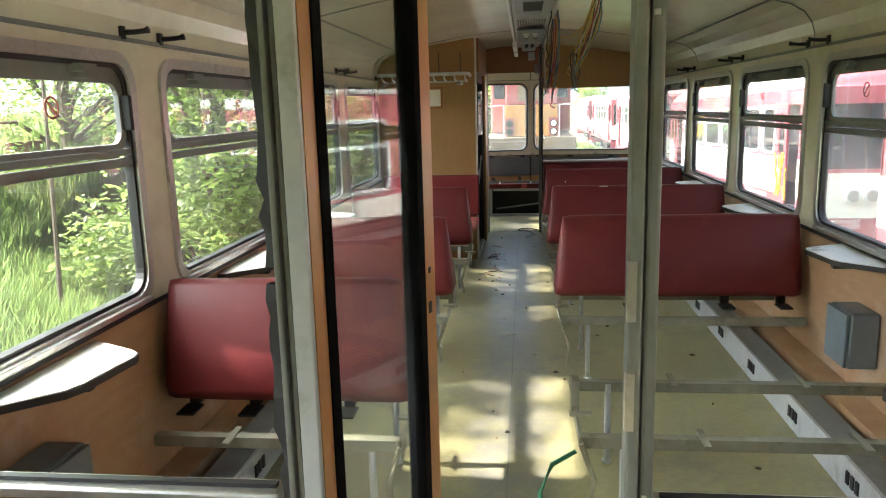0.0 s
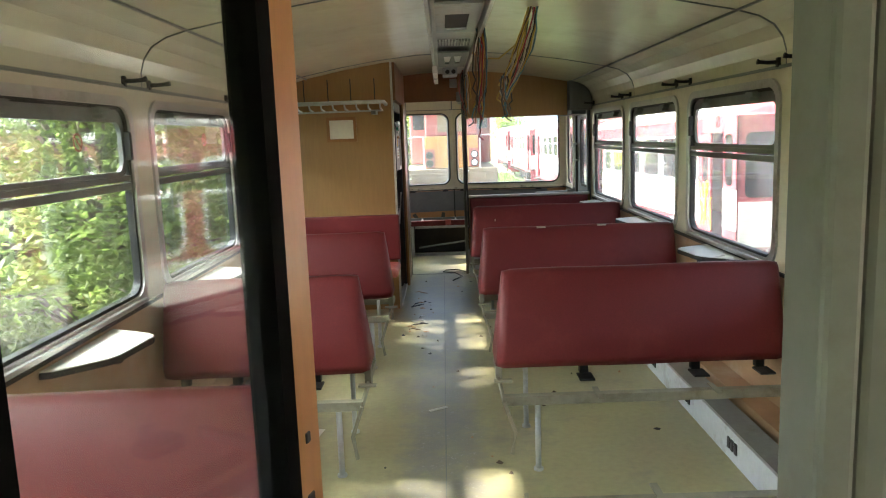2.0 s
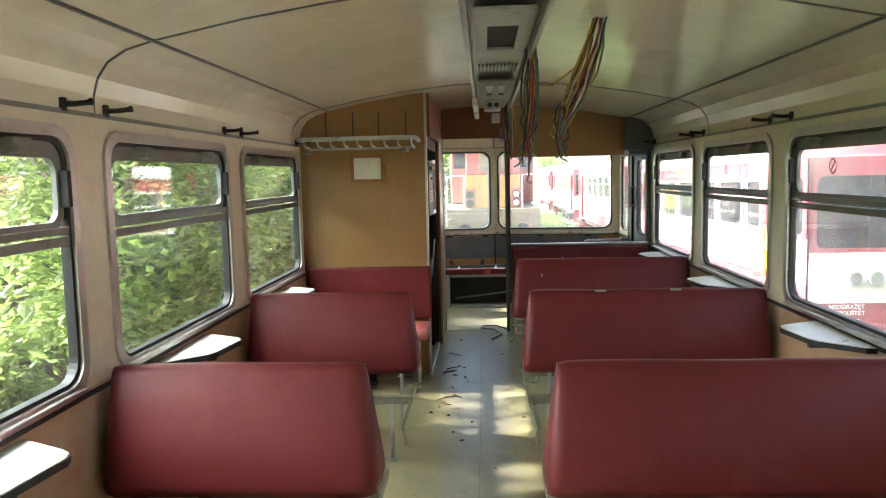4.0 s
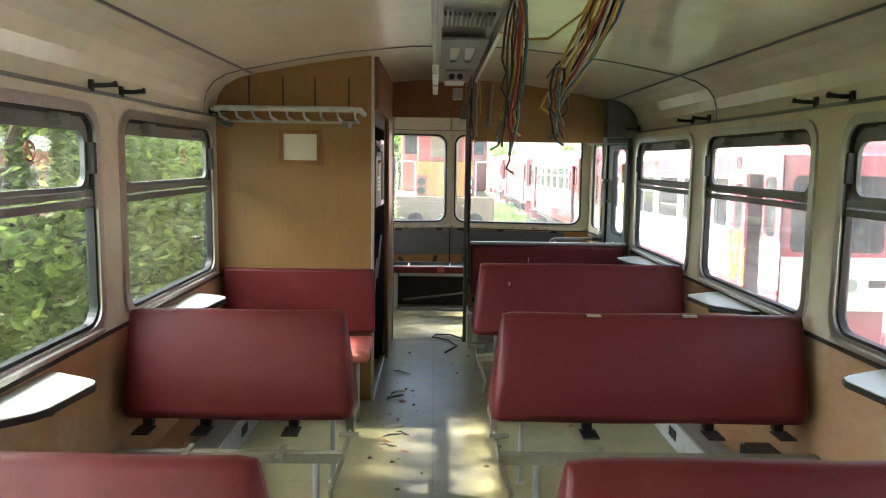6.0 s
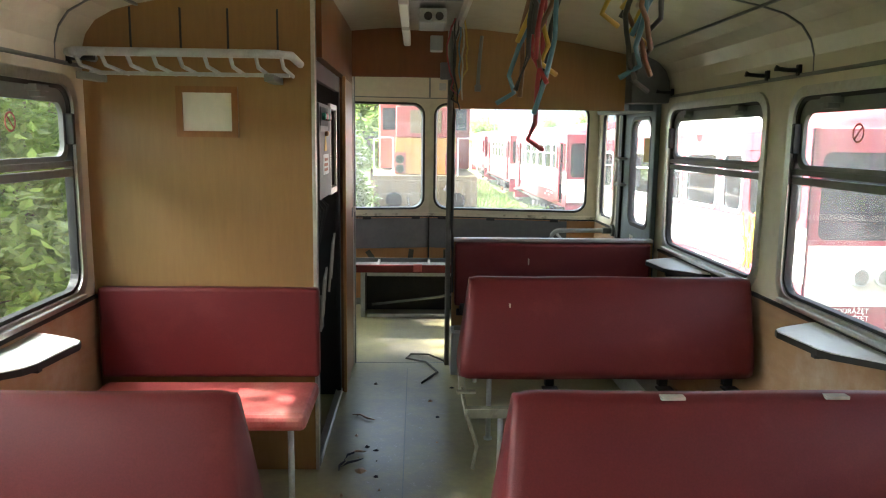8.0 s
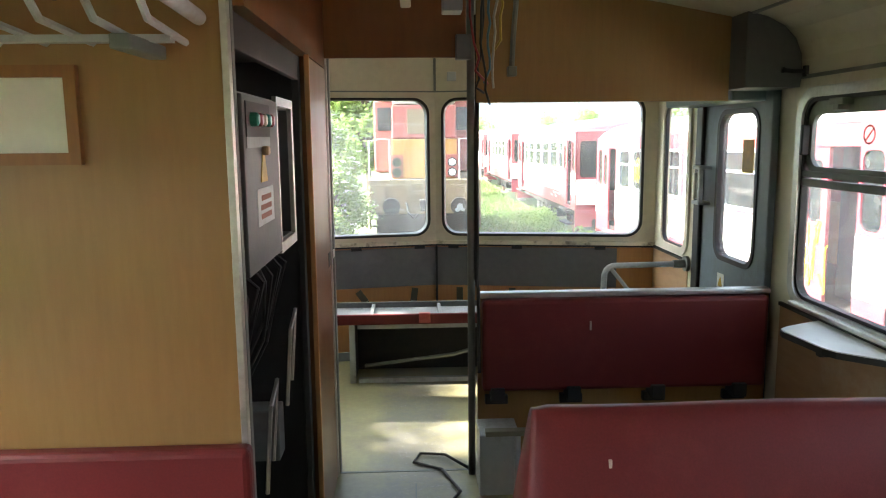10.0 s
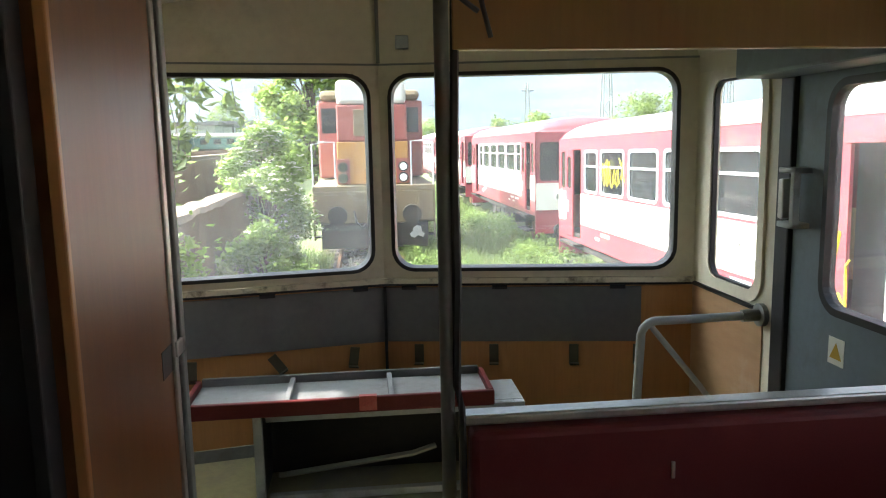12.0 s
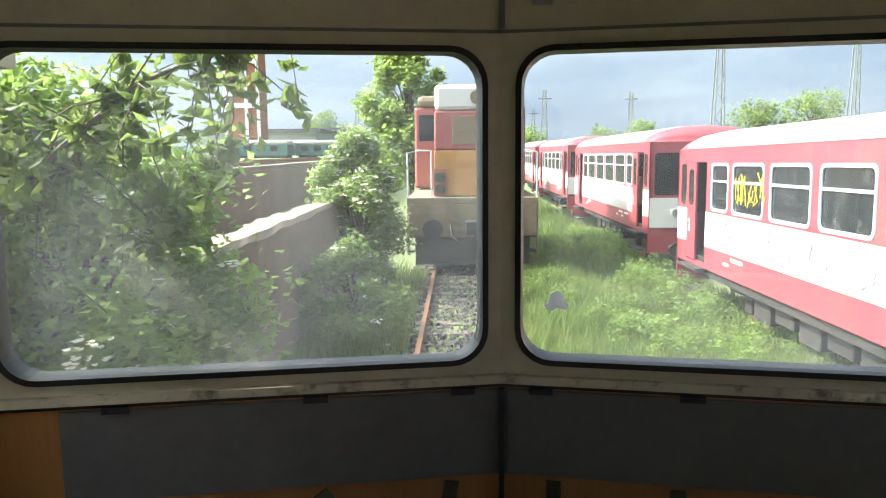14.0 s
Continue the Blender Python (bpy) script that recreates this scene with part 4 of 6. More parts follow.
part("edge_rubber", boxes((WALL - 0.01, WALL + 0.05, DOOR_Y1 - 0.088, DOOR_Y1 - 0.004, 0.02, 1.715), bevel=0.006), M_BLACK, root, "thick black closing edge")
hb = part("handle", boxes((WALL - 0.055, WALL - 0.03, 9.74, 9.765, 1.13, 1.34), (WALL - 0.055, WALL + 0.01, 9.74, 9.84, 1.13, 1.15), (WALL - 0.055, WALL + 0.01, 9.74, 9.84, 1.32, 1.34), bevel=0.004), M_GREY_PALE, root, "pale grey square grip")
part("lever", box(bmesh.new(), WALL - 0.06, WALL - 0.02, 9.80, 9.83, 1.16, 1.30, bevel=0.006), M_ALU, root, "small pale lever")
sg = part("sign", boxes((DX - 0.002, DX, 9.52, 9.60, 0.70, 0.79)), M_PAPER, root, "small white warning plate")
part("triangle", plate([(9.53, 0.72), (9.59, 0.72), (9.56, 0.775)], [], 0.001, on_wall(DX - 0.002, -1)), M_YELLOW, sg, "yellow warning triangle")
part("poster", boxes((DX + 0.012, DX + 0.013, 9.28, 9.40, 1.32, 1.48)), M_YELLOW, root, "faded yellow sticker")
solid("door_gear", box(bmesh.new(), 1.26, 1.44, DOOR_Y0 + 0.0, 9.92, 1.65, 1.78, bevel=0.012), M_GREY_BLUE, "grey-green door gear cover over side door", "door gear")
root = thing("window_20", "narrow fixed vestibule window with a pale frame", "window", kind="structure")
part("window_frame", plate(rounded(10.0, 10.49, 0.80, 1.73, 0.1), [rounded(10.045, 10.445, 0.845, 1.685, 0.07)], 0.022, on_wall(WALL - 0.012, 1)), M_CREAM, root)
part("gasket", plate(rounded(10.04, 10.45, 0.84, 1.69, 0.07), [rounded(10.055, 10.435, 0.855, 1.675, 0.06)], 0.02, on_wall(WALL - 0.004, 1)), M_BLACK, root)
g = part("pane", plate(rounded(10.045, 10.445, 0.845, 1.685, 0.06), [], 0.004, on_wall(WALL + 0.02, 1)), M_GLASS, root)
g.visible_shadow = False
root = thing("window_21", "narrow fixed cab window with a pale frame", "window", kind="structure")
part("window_frame", plate(rounded(10.0, 10.49, 0.80, 1.73, 0.1), [rounded(10.045, 10.445, 0.845, 1.685, 0.07)], 0.022, on_wall(-WALL + 0.012, -1)), M_CREAM, root)
g = part("pane", plate(rounded(10.045, 10.445, 0.845, 1.685, 0.06), [], 0.004, on_wall(-WALL - 0.02, -1)), M_GLASS, root)
g.visible_shadow = False

root = thing("window_24", "tall side door window with a pale frame", "window", kind="structure")
part("window_frame", plate(rounded(9.17, 9.70, 0.83, 1.66, 0.1), [rounded(9.215, 9.655, 0.875, 1.615, 0.07)], 0.022, on_wall(-WALL + 0.012, -1)), M_GREY_BLUE, root)
g = part("pane", plate(rounded(9.215, 9.655, 0.875, 1.615, 0.06), [], 0.004, on_wall(-WALL - 0.02, -1)), M_GLASS_W, root)
g.visible_shadow = False

# ---- front wall: two faces meeting in a blunt angle ----
AX, AY, BX, BY = 0.02, 10.85, 1.45, 10.605
for s in (-1, 1):
    ex = s * BX
    ln = math.hypot(ex - AX, BY - AY)
    d = Vector(((ex - AX) / ln, (BY - AY) / ln, 0))
    nrm = Vector((-d.y, d.x, 0)) if s > 0 else Vector((d.y, -d.x, 0))
    FM = Matrix(((d.x, 0, nrm.x, AX), (d.y, 0, nrm.y, AY), (0, 1, 0, 0), (0, 0, 0, 1)))
    w0, w1 = 0.05, ln - 0.09
    hole = rounded(w0, w1, 0.85, 1.755, 0.1)
    ob = solid("wall_north", plate([(0, -0.05), (ln + 0.03, -0.05), (ln + 0.03, 2.16), (0, 2.16)], [hole], 0.08, FM), M_CREAM, "cream painted front wall around windscreen", "wall", kind="structure")
    root = thing("window_%d" % (22 + (s > 0)), "large rounded windscreen pane in black rubber", "window", kind="structure")
    IN = FM @ Matrix.Translation((0, 0, -0.012))
    part("gasket", plate(rounded(w0 - 0.009, w1 + 0.009, 0.841, 1.764, 0.107), [rounded(w0 + 0.008, w1 - 0.008, 0.858, 1.747, 0.093)], 0.094, IN), M_BLACK, root, "black rubber gasket")
    g = part("pane", plate(rounded(w0, w1, 0.85, 1.755, 0.1), [], 0.004, FM @ Matrix.Translation((0, 0, 0.02))), M_GLASS_FRONT, root, "dusty windscreen glass")
    g.visible_shadow = False
    part("window_sill", plate([(0.0, 0.785), (ln, 0.785), (ln, 0.81), (0.0, 0.81)], [], 0.025, FM @ Matrix.Translation((0, 0, -0.025))), M_CREAM_CHIP, root, "chipped cream sill")
    part("sill_gap", plate([(0.0, 0.772), (ln, 0.772), (ln, 0.784), (0.0, 0.784)], [], 0.012, FM @ Matrix.Translation((0, 0, -0.012))), M_DARK, root)
    solid("wall_panel", plate([(0.002, 0.0), (ln, 0.0), (ln, 0.770), (0.002, 0.770)], [], 0.006, FM @ Matrix.Translation((0, 0, -0.006))), M_WOOD_EDGE, "wood laminate below the windscreen", "wall panel", kind="structure")
    solid("grey_board", plate([(0.006, 0.50), (ln - 0.24, 0.50), (ln - 0.24, 0.765), (0.006, 0.765)], [], 0.006, FM @ Matrix.Translation((0, 0, -0.013))), M_GREY_PANEL, "dark grey board below the windscreen sill", "board")
    for k, u in enumerate((0.16, 0.52, 0.9, 1.2)):
        mm = FM @ Matrix.Translation((u, 0.44, -0.008)) @ Matrix.Rotation(radians((8, -35, 3, 0)[k] if s < 0 else 0), 4, "Z")
        bm = plate([(-0.022, -0.05), (0.022, -0.05), (0.022, 0.045), (-0.022, 0.045)], [], 0.006, mm @ Matrix.Translation((0, 0, -0.004)))
        plate([(-0.022, -0.05), (0.022, -0.05), (0.022, -0.043), (-0.022, -0.043)], [], 0.03, mm @ Matrix.Translation((0, 0, -0.03)), bm)
        solid("bracket", bm, M_OLIVE, "dirty olive metal bracket on the front wall", "bracket", "front wall brackets")
    for u in (0.12, 0.55, 1.1):
        solid("clip", plate([(u - 0.035, 0.756), (u + 0.035, 0.756), (u + 0.035, 0.775), (u - 0.035, 0.775)], [], 0.012, FM @ Matrix.Translation((0, 0, -0.025))), M_DARK, "small dark clip below the sill", "clip", "sill clips")
    solid("trim", plate([(0, 1.80), (ln, 1.80), (ln, 1.809), (0, 1.809)], [], 0.004, FM @ Matrix.Translation((0, 0, -0.004))), M_GREY, "dark joint above the windscreen", "trim", kind="structure")
    solid("trim", plate([(0, 0.0), (ln, 0.0), (ln, 0.06), (0, 0.06)], [], 0.012, FM @ Matrix.Translation((0, 0, -0.012))), M_GREY, "grey skirting", "trim", kind="structure")
# torn remnant of a white sticker on the outside of the right windscreen
bm = plate([(0.155, 1.005), (0.175, 1.0), (0.19, 1.012), (0.215, 1.002), (0.222, 1.02), (0.208, 1.03), (0.205, 1.055), (0.185, 1.06), (0.168, 1.05), (0.164, 1.03), (0.15, 1.02)], [], 0.001, Matrix(((0.983, 0, 0.18, 0), (-0.18, 0, 0.983, 10.878), (0, 1, 0, 0), (0, 0, 0, 1))))
solid("sticker", bm, M_THIN_PAPER, "torn white paper sticker on the windscreen glass", "sticker")
solid("switch", box(bmesh.new(), 0.10, 0.16, 10.80, 10.825, 1.87, 1.93, bevel=0.004), M_GREY_PALE, "small pale switch above the windscreen", "switch")
solid("trim", boxes((0.012, 0.028, 10.825, 10.845, 1.81, 2.1)), M_GREY, "upright joint above windscreen", "trim", kind="structure")
solid("trim", boxes((0.013, 0.027, 10.815, 10.837, 0.06, 0.77)), M_DARK, "upright dark joint of the front boards", "trim", kind="structure")

# ---- wrecked driver's seat tray and its box ----
root = thing("bench_tray", "red-edged upturned bench seat tray with grey insides", "bench")
ty0, ty1, tz = 10.22, 10.54, 0.40
part("base", boxes((-0.79, 0.42, ty0 + 0.02, ty1, tz + 0.005, tz + 0.015)), M_TRAY, root, "grey painted inside")
part("rim", boxes((-0.81, 0.44, ty0, ty0 + 0.022, tz - 0.02, tz + 0.045), bevel=0.006), M_VINYL, root, "red vinyl edge")
for x in (-0.81, 0.42):
    part("rim", boxes((x, x + 0.02, ty0 + 0.022, ty1, tz - 0.02, tz + 0.045), bevel=0.004), M_VINYL, root, "red vinyl edge")
part("rim", boxes((-0.79, 0.42, ty1, ty1 + 0.02, tz, tz + 0.05), bevel=0.004), M_GREY_PANEL, root)
for x in (-0.40, 0.02):
    part("rib", boxes((x - 0.011, x + 0.011, ty0 + 0.022, ty1, tz + 0.015, tz + 0.04), bevel=0.003), M_TRAY, root)
part("tag", boxes((-0.11, -0.04, ty0 - 0.004, ty0 + 0.02, tz - 0.01, tz + 0.05)), M_VINYL_PALE, root, "pale pink tag")
root = thing("seat_box", "open-fronted pale grey metal seat box, dark inside", "box")
part("frame", boxes((-0.54, -0.505, ty0 + 0.04, ty0 + 0.075, 0.0, 0.375), (0.53, 0.575, ty0 + 0.04, ty0 + 0.075, 0.0, 0.375), (-0.488, 0.53, ty0 + 0.04, ty0 + 0.075, 0.0, 0.03), (-0.488, 0.53, ty0 + 0.04, ty0 + 0.075, 0.345, 0.375), (0.45, 0.575, ty0 + 0.075, 10.55, 0.35, 0.377), bevel=0.003), M_GREY_PALE, root, "pale grey frame")
part("back", boxes((-0.52, 0.56, 10.55, 10.56, 0.0, 0.35), (-0.52, -0.51, ty0 + 0.076, 10.55, 0.0, 0.35), (0.55, 0.56, ty0 + 0.076, 10.55, 0.0, 0.35)), M_DARK, root, "dark inside")
part("rod", tube(bmesh.new(), [(-0.45, 10.3, 0.1), (0.1, 10.28, 0.17), (0.2, 10.3, 0.19)], 0.012, 6), M_GREY, root, "loose metal rod")
# bent handrails by the side doors
for sd in (1, -1):
    root = thing("handrail", "bent grey tube handrail with diagonal brace", "handrail", "vestibule handrails")
    hp = [(1.44, 9.985, 0.77), (1.08, 9.985, 0.765)] + arc((1.02, 0.705), 0.06, 90, 170, 5, "xz", 9.985) + [(0.95, 9.985, 0.5), (0.945, 9.985, 0.0)]
    part("tube", tube(bmesh.new(), [(sd * a, b, c) for a, b, c in hp], 0.017, 10), M_GREY_PALE, root, "worn grey tube", True)
    part("brace", tube(bmesh.new(), [(sd * 1.0, 9.985, 0.745), (sd * 1.20, 9.985, 0.5), (sd * 1.42, 9.985, 0.2)], 0.012, 8), M_GREY_PALE, root, "thin diagonal brace", True)
    part("flange", tube(bmesh.new(), [(sd * 1.445, 9.985, 0.77), (sd * 1.425, 9.985, 0.77)], 0.045, 14), M_GREY, root)
    part("collar", tube(bmesh.new(), [(sd * 1.43, 9.985, 0.77), (sd * 1.36, 9.985, 0.769)], 0.024, 12), M_GREY, root)

# ---- ceiling channel with lamp fittings ----
root = thing("lamp_channel", "metal ceiling channel with open lamp fittings", "ceiling light")
part("channel", boxes((-0.165, -0.145, 0.5, 8.9, 2.045, 2.13), (0.125, 0.145, 0.5, 8.9, 2.045, 2.13), (-0.145, 0.125, 0.5, 8.9, 2.10, 2.125), bevel=0.003), M_ALU, root, "dull aluminium channel")
for y in (5.05, 2.55):
    part("fitting", plate([(-0.12, y - 0.35), (0.105, y - 0.35), (0.105, y + 0.6), (-0.12, y + 0.6)], [[(-0.07, y - 0.05), (0.055, y - 0.05), (0.055, y + 0.5), (-0.07, y + 0.5)]], 0.012, Matrix.Translation((0, 0, 2.075))), M_GREY_PALE, root, "pale fitting with square opening")
    part("cavity", boxes((-0.08, 0.065, y - 0.06, y + 0.51, 2.088, 2.099)), M_DARK, root)
for y in (6.2, 3.6):
    bm = bmesh.new()
    for k in range(11):
        box(bm, -0.115 + 0.02 * k, -0.104 + 0.02 * k, y - 0.12, y + 0.12, 2.075, 2.09)
    part("grille", bm, M_GREY, root, "slotted grille")
y = 7.15
part("fitting", plate([(-0.12, y - 0.55), (0.105, y - 0.55), (0.105, y + 0.55), (-0.12, y + 0.55)], [[(-0.075, y - 0.3), (-0.015, y - 0.3), (-0.03, y + 0.25), (-0.065, y + 0.25)], [(0.0, y - 0.3), (0.06, y - 0.3), (0.055, y + 0.25), (0.02, y + 0.25)]], 0.012, Matrix.Translation((0, 0, 2.06))), M_GREY, root, "grey lamp tray")
M_LAMPW = material("lamp reflector", (0.75, 0.75, 0.72), 0.3, grain=30, patch=3, spread=0.08)
part("reflector", boxes((-0.09, 0.075, y - 0.33, y + 0.29, 2.074, 2.08)), M_LAMPW, root, "white reflector")
part("socket_block", boxes((-0.085, 0.05, 8.05, 8.35, 2.02, 2.09), bevel=0.006), M_GREY_PALE, root, "pale lamp socket block")
for x in (-0.04, 0.015):
    part("socket", tube(bmesh.new(), [(x, 8.052, 2.05), (x, 8.04, 2.05)], 0.02, 12), M_DARK, root)
part("cover_strip", boxes((-0.17, -0.13, 7.4, 8.75, 1.99, 2.045), bevel=0.006), M_LAMPW, root, "hanging pale cover strip")
part("box", boxes((-0.02, 0.05, 8.5, 8.6, 1.94, 2.02), bevel=0.004), M_GREY_PALE, root)

# ---- hanging wires ----
WIRE = [material("wire " + nme, c, 0.45, grain=40, patch=8, spread=0.25) for nme, c in (("yellow", (0.5, 0.33, 0.05)), ("black", (0.03, 0.03, 0.03)), ("brown", (0.16, 0.08, 0.04)), ("white", (0.5, 0.48, 0.42)), ("red", (0.32, 0.03, 0.04)), ("blue", (0.08, 0.2, 0.28)))]
rng = random.Random(11)


def hank(x, y, top, drop, n, spread, lean):
    for k in range(n):
        mm = WIRE[rng.choice((0, 1, 1, 1, 2, 2, 3, 4, 5, 0))]
        d = drop * rng.uniform(0.7, 1.1)
        px, py = x + rng.uniform(-0.03, 0.03), y + rng.uniform(-0.04, 0.04)
        sx, sy = rng.uniform(-spread, spread), rng.uniform(-spread, spread)
        pts = []
        for i in range(10):
            f = i / 9
            w = math.sin(f * math.pi * rng.uniform(0.9, 1.3))
            pts.append((px + sx * w + lean[0] * f * f + rng.uniform(-0.006, 0.006), py + sy * w + lean[1] * f, top - d * f))
        if k % 3 == 0:
            e = pts[-1]
            pts += [(e[0] + 0.012 * rng.choice((-1, 1)), e[1] + 0.01, e[2] - 0.03), (e[0] + 0.02 * rng.choice((-1, 1)), e[1] + 0.02, e[2] - 0.05)]
        bm = tube(bmesh.new(), pts, 0.0048, 6)
        solid("wire", bm, mm, "loose cut cable hanging from the ceiling channel", "cable", "hanging cables", smooth=True)


hank(0.135, 5.68, 2.10, 0.58, 12, 0.04, (-0.03, 0.02))
hank(0.125, 8.3, 2.08, 0.42, 6, 0.04, (0.02, 0.3))
hank(0.38, 5.1, 2.11, 0.42, 13, 0.03, (-0.12, 0.5))
hank(0.27, 5.5, 1.80, 0.24, 5, 0.03, (0.03, 0.12))
bm = tube(bmesh.new(), [(0.10, 5.9, 1.98), (0.16, 5.75, 1.93), (0.24, 5.6, 1.91), (0.32, 5.4, 1.96), (0.37, 5.2, 2.1)], 0.005, 6)
solid("wire", bm, WIRE[0], "yellow cable looped across below the ceiling", "cable", "hanging cables")

# ---- coat hooks ----
hook = None
for side in (-1, 1):
    for y in [2.905 + 1.48 * k + o for k in range(4) for o in (-0.03, 0.24)] + [8.80]:
        if side < 0 and y > 7.4:
            continue
        root = thing("coat_hook", "dark metal coat hook on wall above window", "hook", "coat hooks")
        part("plate", box(bmesh.new(), -0.012, 0.004, -0.012, 0.012, -0.022, 0.022, bevel=0.003), M_DARK, root)
        part("peg", tube(bmesh.new(), [(-side * 0.0, 0, 0), (-0.05, 0.0, 0.0), (-0.085, 0.0, 0.003), (-0.1, 0.0, 0.006)], [0.010, 0.009, 0.009, 0.013], 8), M_DARK, root, "", True)
        root.matrix_basis = pose(side * 1.444, y, 1.752, 0, 0, 0 if side > 0 else 180)

# ---- litter on the floor ----
rng = random.Random(21)
for k in range(60):
    x, y = rng.uniform(-0.42, 0.95), rng.uniform(2.0, 8.8)
    if k < 16:
        x, y = rng.uniform(-0.46, -0.25), rng.uniform(6.4, 8.0)
    r = rng.uniform(0.005, 0.018) * (2.2 if k % 7 == 0 else 1)
    bm = bmesh.new()
    n = 6
    vs = [bm.verts.new((x + r * rng.uniform(0.5, 1.3) * math.cos(a), y + r * rng.uniform(0.4, 1.2) * math.sin(a), 0.001)) for a in [2 * math.pi * i / n for i in range(n)]]
    c = bm.verts.new((x, y, rng.uniform(0.006, 0.016)))
    for i in range(n):
        bm.faces.new((vs[i], vs[(i + 1) % n], c))
    bm.faces.new(vs[::-1])
    solid("debris", bm, rng.choice((M_BARK, M_WOOD_DARK, M_DARK, M_PAPER if k % 4 == 0 else M_BARK)), "dry crumb of dirt lying on the floor", "debris", "floor debris")
for k in range(9):
    x, y, a = -0.44 + rng.uniform(0, 0.16), rng.uniform(6.2, 8.1), rng.uniform(0, 180)
    w = rng.uniform(0.03, 0.09)
    bm = tube(bmesh.new(), [pose(x, y, 0.007, 0, 0, a) @ Vector(p) for p in ((-w, 0, 0), (-w * 0.3, 0.008, 0.004), (w * 0.4, -0.006, 0.006), (w, 0.004, 0))], [0.002, 0.006, 0.005, 0.002], 5)
    solid("splinter", bm, rng.choice((M_BARK, M_WOOD_DARK, M_DARK)), "broken splinter of wood on the floor", "splinter", "floor splinters")
for x, y, a, w, d in ((-0.18, 5.02, 30, 0.11, 0.02), (1.0, 2.82, 10, 0.05, 0.035), (0.95, 6.25, 5, 0.17, 0.12), (-0.85, 4.75, -10, 0.16, 0.1), (-0.36, 7.0, 20, 0.1, 0.05)):
    bm = box(bmesh.new(), -w / 2, w / 2, -d / 2, d / 2, 0.001, 0.004, m=pose(x, y, 0, 0, 0, a))
    solid("paper_scrap", bm, M_PAPER, "crumpled scrap of pale paper on the floor", "paper", "paper scraps")
M_HOSE = material("green hose", (0.02, 0.2, 0.1), 0.4, grain=30)
solid("hose", tube(bmesh.new(), [(0.10, 2.70, 0.33), (0.02, 2.66, 0.30), (-0.02, 2.62, 0.22), (0.0, 2.6, 0.12)], 0.008, 8), M_HOSE, "short bent green hose over the bench frame", "hose", smooth=True)
solid("cable", tube(bmesh.new(), [(0.10, 9.0, 0.02), (0.0, 9.15, 0.02), (-0.12, 9.2, 0.008), (-0.15, 9.1, 0.008), (-0.02, 9.02, 0.008), (0.05, 8.8, 0.01), (-0.05, 8.6, 0.008)], 0.007, 6), M_BLACK, "loop of black cable lying on the floor", "cable", smooth=True)

# ================= outside =================
RAIL_Z = -1.27
GZ = -1.44


def ground_z(x, y):
    z = GZ
    if x < -2.6 and y < 12:
        z += min(3.2, (-2.6 - x) * 0.40) * min(1.0, max(0.0, (12 - y) / 4))
    if x < -5.9 and y >= 8:
        z += (0.95 - GZ) * min(1, (y - 8) / 4)
        z = min(z, 0.95)
    if x > 2.5:
        z -= min(0.5, 0.018 * max(0.0, y - 12.5))
    return z + 0.08 * noise.noise(Vector((x * 0.5, y * 0.5, 0)))


bm = bmesh.new()
xs = [-900, -300, -120, -60, -35, -22, -15, -11, -8.5, -7, -6.3, -5.9, -5.2, -4.5, -3.8, -3.2, -2.6, -1.5, 0, 1.5, 3, 4.5, 6, 8, 12, 20, 35, 60, 120, 300, 900]
ys = [-900, -200, -60, -25, -12, -6, -3, 0, 2, 4, 6, 8, 10, 12, 14, 17, 20, 24, 28, 34, 42, 55, 75, 110, 170, 300, 900]
grid = [[bm.verts.new((x, y, ground_z(x, y))) for x in xs] for y in ys]
for a, b in zip(grid, grid[1:]):
    for i in range(len(xs) - 1):
        bm.faces.new((a[i], a[i + 1], b[i + 1], b[i]))
solid("ground", bm, M_SOIL, "weedy railway yard ground", "ground", kind="structure", smooth=True)

# tufts of grass, one mesh
rng = random.Random(8)
verts, faces = [], []


def blade(x, y, z, h, w, a):
    bx, by = math.cos(a) * w, math.sin(a) * w
    lx, ly = rng.uniform(-0.35, 0.35) * h, rng.uniform(-0.35, 0.35) * h
    i = len(verts)
    verts.extend(((x - bx, y - by, z), (x + bx, y + by, z), (x + lx * 0.5 + bx * 0.7, y + ly * 0.5 + by * 0.7, z + h * 0.6), (x + lx * 0.5 - bx * 0.7, y + ly * 0.5 - by * 0.7, z + h * 0.6), (x + lx * 1.3, y + ly * 1.3, z + h)))
    faces.extend(((i, i + 1, i + 2, i + 3), (i + 3, i + 2, i + 4)))


def grass(x0, x1, y0, y1, n, h0, h1, w=0.012):
    for _ in range(n):
        x, y = rng.uniform(x0, x1), rng.uniform(y0, y1)
        f = 0.6 + 0.8 * max(0, 0.5 + noise.noise(Vector((x * 0.6, y * 0.6, 3))))
        blade(x, y, ground_z(x, y) - 0.03, rng.uniform(h0, h1) * f, w, rng.uniform(0, 6.3))


grass(0.75, 4.3, 12, 30, 26000, 0.15, 0.5, 0.012)
grass(0.75, 5.0, 30, 60, 9000, 0.2, 0.5, 0.03)
grass(2.2, 4.2, -1, 12, 9000, 0.15, 0.45, 0.012)
grass(-2.6, -0.9, 12, 26, 6000, 0.1, 0.5, 0.012)
grass(-7, -2.2, 1, 11, 75000, 0.25, 0.6, 0.011)
grass(-14, -7, 1, 18, 26000, 0.3, 0.7, 0.024)
grass(-0.6, 0.3, 13, 25, 700, 0.08, 0.2, 0.012)
grass(4.2, 5.6, 10, 40, 9000, 0.08, 0.3, 0.014)
me = bpy.data.meshes.new("grass")
me.from_pydata(verts, [], faces)
me.materials.append(M_GRASS)
